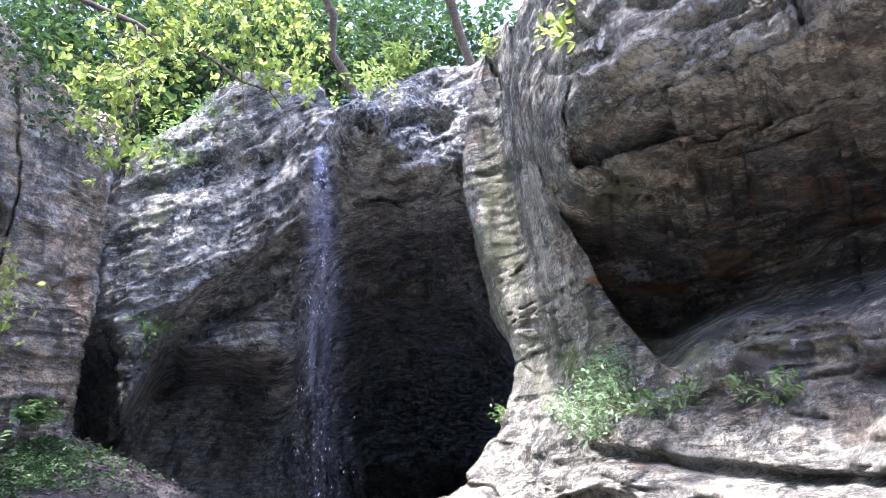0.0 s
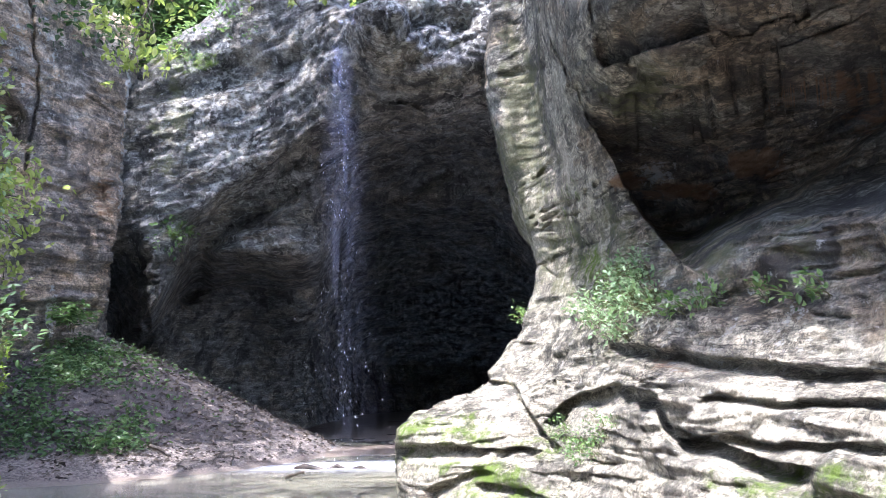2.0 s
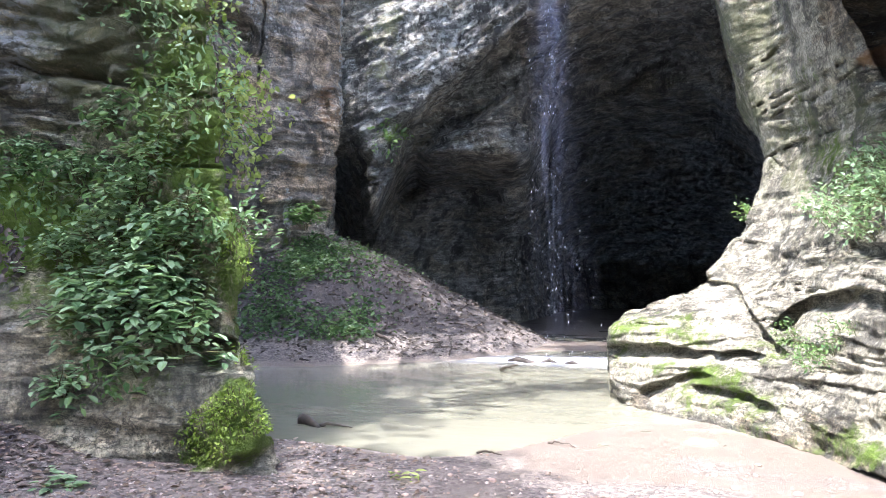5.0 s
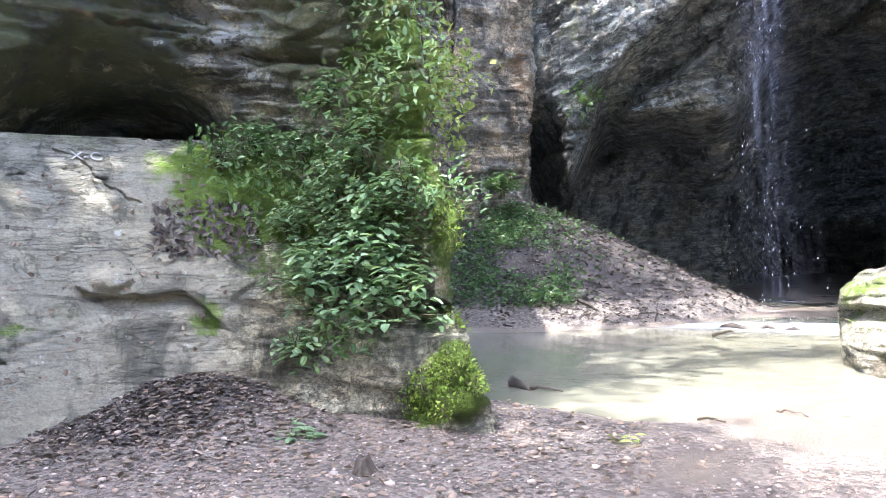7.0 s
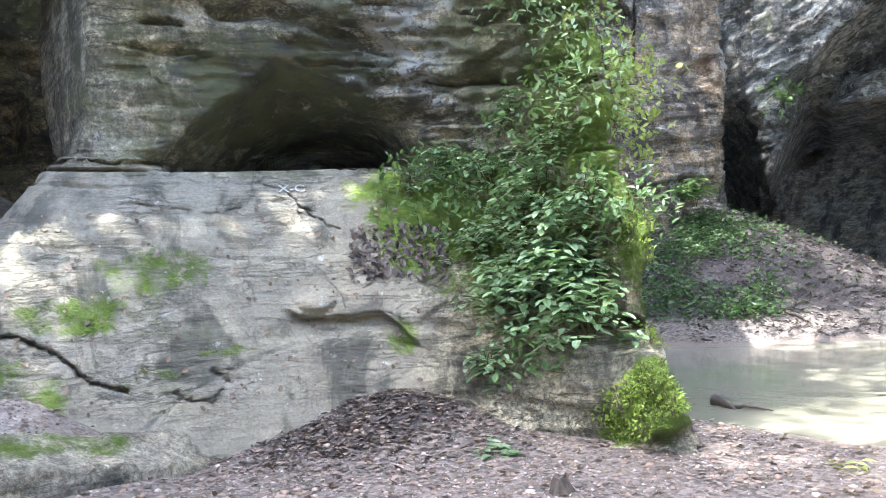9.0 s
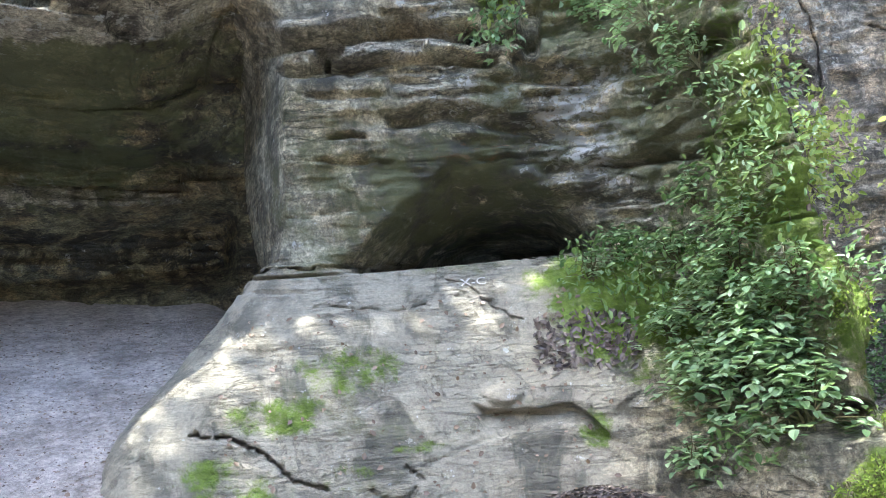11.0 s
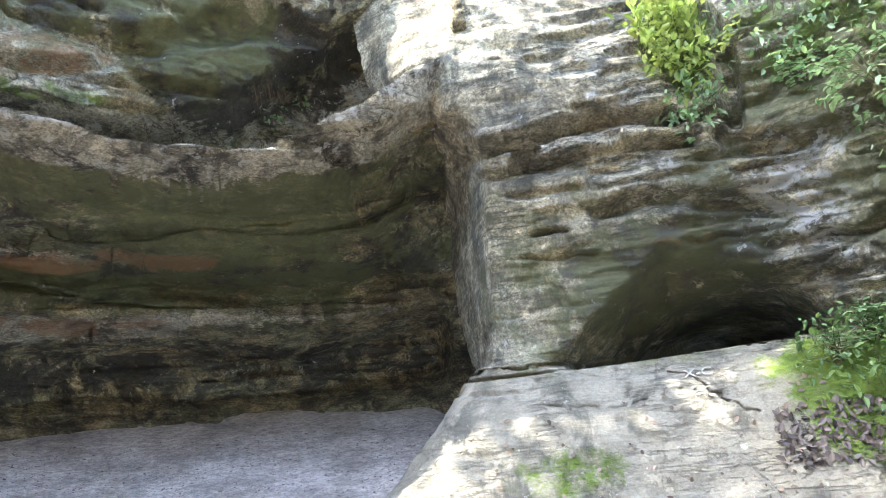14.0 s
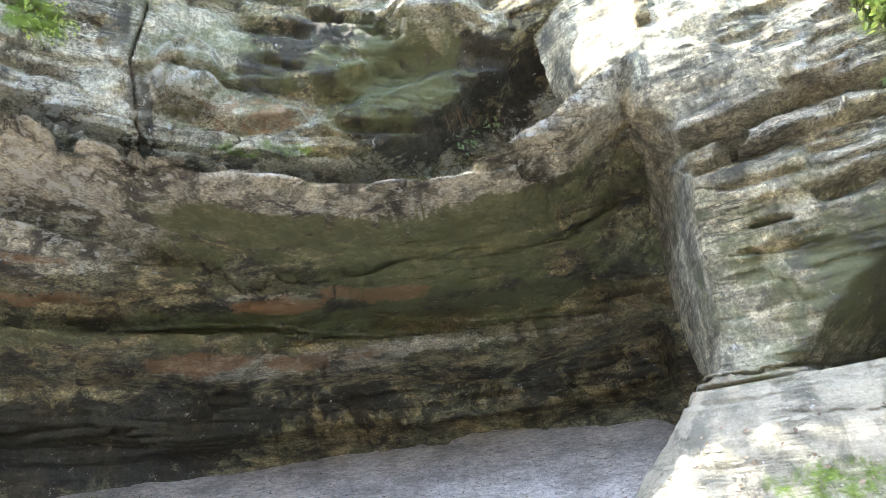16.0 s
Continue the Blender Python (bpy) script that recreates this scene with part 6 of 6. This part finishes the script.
def litter_leaves():
    rng = np.random.default_rng(61)
    n = 3600
    a, r = rng.uniform(-78, -18, n), rng.uniform(4.2, 8.2, n)
    a[:500], r[:500] = rng.normal(-48, 6, 500), rng.normal(6.9, 0.6, 500)
    a[900:2000], r[900:2000] = rng.uniform(-122, -75, 1100), rng.uniform(5, 13, 1100)
    x, y = MX + r * np.sin(np.radians(a)), MY + r * np.cos(np.radians(a))
    z = floor_height(x, y)
    keep = z > 0.09
    p = np.stack([x, y, z + 0.012], -1)[keep]
    v, f = leaves(p, rng.normal(size=p.shape) * np.array([1, 1, 0.15]), np.array([0, 0, 1.0]) + rng.normal(size=p.shape) * 0.3, rng.uniform(0.03, 0.075, len(p)), 0.7, 0.1)
    tagged(new("leaf_litter", mesh_of("leaf_litter", v, f, LEAF_DRY)), "brown fallen leaves scattered over gravel", "leaves", kind="stuff")


litter_leaves()


def dark_drift():
    """Rotting leaves washed down between the apron and the gravel."""
    rng = np.random.default_rng(66)
    n = 2600
    a, r = rng.normal(-53, 5.5, n), rng.normal(6.75, 0.5, n)
    x, y = MX + r * np.sin(np.radians(a)), MY + r * np.cos(np.radians(a))
    p = np.stack([x, y, floor_height(x, y) + 0.012], -1)
    v, f = leaves(p, rng.normal(size=p.shape) * np.array([1, 1, 0.2]), np.array([0, 0, 1.0]) + rng.normal(size=p.shape) * 0.4, rng.uniform(0.03, 0.08, n), 0.6, 0.15)
    tagged(new("leaf_litter", mesh_of("leaf_litter", v, f, LEAF_DARK)), "dark rotting leaves at the foot of the apron", "leaves", kind="stuff")


dark_drift()


def mound_litter():
    rng = np.random.default_rng(65)
    n = 9000
    x, y = rng.uniform(-13, -2.5, n), rng.uniform(12.8, 22, n)
    z = floor_height(x, y)
    keep = z > 0.12
    p = np.stack([x, y, z + 0.015], -1)[keep]
    v, f = leaves(p, rng.normal(size=p.shape) * np.array([1, 1, 0.3]), np.array([0, 0, 1.0]) + rng.normal(size=p.shape) * 0.5, rng.uniform(0.05, 0.14, len(p)), 0.6, 0.2)
    tagged(new("leaf_litter", mesh_of("leaf_litter", v, f, LEAF_DARK)), "dark rotting leaves over the earth mound", "leaves", kind="stuff")
    for i in range(14):
        az, r = rng.uniform(-31, -14), rng.uniform(15, 19)
        log(az, r, az + rng.uniform(-2, 2), r + rng.uniform(-0.8, 0.8), 0.03, 0.02, 0.008, "stick", "dead stick lying on the earth mound", BARK, 500 + i)


mound_litter()


def fallen_leaves_on_rock():
    rng = np.random.default_rng(62)
    p, n = WALLS["cliff_near"]
    a, e, _ = place(p)
    ids = np.argwhere((a < -48) & (a > -76) & (e < 6) & (e > -9))
    pick = ids[rng.integers(0, len(ids), 260)]
    pp, nn = p[pick[:, 0], pick[:, 1]], n[pick[:, 0], pick[:, 1]]
    v, f = leaves(pp + nn * 0.012, rng.normal(size=pp.shape), nn, rng.uniform(0.03, 0.08, len(pp)), 0.7, 0.1)
    tagged(new("fallen_leaves", mesh_of("fallen_leaves", v, f, LEAF_DRY)), "pale fallen leaves on the rock apron", "leaves", kind="stuff")
    ids = np.argwhere((a < -46) & (a > -53) & (e < 4) & (e > 0))
    pick = ids[rng.integers(0, len(ids), 420)]
    pp, nn = p[pick[:, 0], pick[:, 1]], n[pick[:, 0], pick[:, 1]]
    v, f = leaves(pp + nn * 0.02, rng.normal(size=pp.shape), nn + rng.normal(size=pp.shape) * 0.3, rng.uniform(0.05, 0.11, len(pp)), 0.6, 0.15)
    tagged(new("leaf_litter", mesh_of("leaf_litter", v, f, LEAF_DARK)), "drift of dead brown leaves on the slope", "leaves", kind="stuff")


fallen_leaves_on_rock()


def scratched_marks():
    """Letters scratched into the bench."""
    at, out = spot("cliff_near", -57.2, 6.9)
    cu = bpy.data.curves.new("scratched_letters", "FONT")
    cu.body, cu.size, cu.extrude = "X-C", 0.17, 0.004
    ob = new("scratched_letters", cu)
    up = Vector((0, 0, 1))
    n = Vector(out).normalized()
    xa = up.cross(n).normalized()
    m = Matrix((xa, n.cross(xa), n)).transposed().to_4x4()
    m.translation = Vector(at) + n * 0.02 - xa * 0.15
    ob.matrix_world = m
    cu.materials.append(simple("chalk", (0.36, 0.36, 0.33), (0.5, 0.5, 0.46), 20))
    tagged(ob, "pale letters scratched into the rock bench", "writing")


scratched_marks()


def pebbles():
    rng = np.random.default_rng(63)
    n = 24000
    a, r = rng.uniform(-80, 22, n), 3.6 + 5.2 * rng.uniform(0, 1, n) ** 1.2
    a[16000:], r[16000:] = rng.uniform(-122, -74, 8000), rng.uniform(5.0, 13.0, 8000)
    x, y = MX + r * np.sin(np.radians(a)), MY + r * np.cos(np.radians(a))
    z = floor_height(x, y)
    keep = (z > 0.07) & (rng.uniform(size=n) < 0.06 + 0.94 * smooth(0.08, 0.14, z))
    x, y, z = x[keep], y[keep], z[keep]
    n = len(x)
    v0 = np.array([[1, 0, 0], [-1, 0, 0], [0, 1, 0], [0, -1, 0], [0, 0, 1], [0, 0, -1]], float)
    f0 = np.array([[0, 2, 4], [2, 1, 4], [1, 3, 4], [3, 0, 4], [2, 0, 5], [1, 2, 5], [3, 1, 5], [0, 3, 5]])
    s = rng.uniform(0.006, 0.020, (n, 1, 1)) * rng.uniform(0.6, 1.2, (n, 1, 3)) * np.array([1, 1, 0.6])
    v = v0[None] * s * rng.uniform(0.7, 1.2, (n, 6, 1))
    th = rng.uniform(0, 6.3, n)
    c, si = np.cos(th)[:, None], np.sin(th)[:, None]
    v = np.stack([v[..., 0] * c - v[..., 1] * si, v[..., 0] * si + v[..., 1] * c, v[..., 2]], -1)
    v += np.stack([x, y, z + 0.004], -1)[:, None]
    f = (f0[None] + np.arange(n)[:, None, None] * 6).reshape(-1, 3).tolist()
    tagged(new("gravel", mesh_of("gravel", v.reshape(-1, 3), f, PEBBLE)), "loose brown and grey gravel on the beach", "gravel", kind="stuff")


pebbles()


def stones():
    rng = np.random.default_rng(64)
    kinds = [lump(i, 0.55, 1) for i in range(6)]
    for me in kinds:
        me.materials.append(PEBBLE)
    ground = bpy.data.objects["ground"]
    made = 0
    while made < 260:
        az, r = rng.uniform(-76, 10), 3.9 + 4.2 * rng.uniform() ** 1.3
        x, y, z = on_floor(az, r)
        if z < 0.07:
            continue
        ob = new("stone", kinds[made % 6])
        s = rng.uniform(0.018, 0.042)
        ob.matrix_world = Matrix.Translation((x, y, z + s * 0.2)) @ pose(0, 0, 0, 0, 0, rng.uniform(0, 360)) @ Matrix.Scale(s, 4)
        ob.parent = ground
        made += 1


stones()
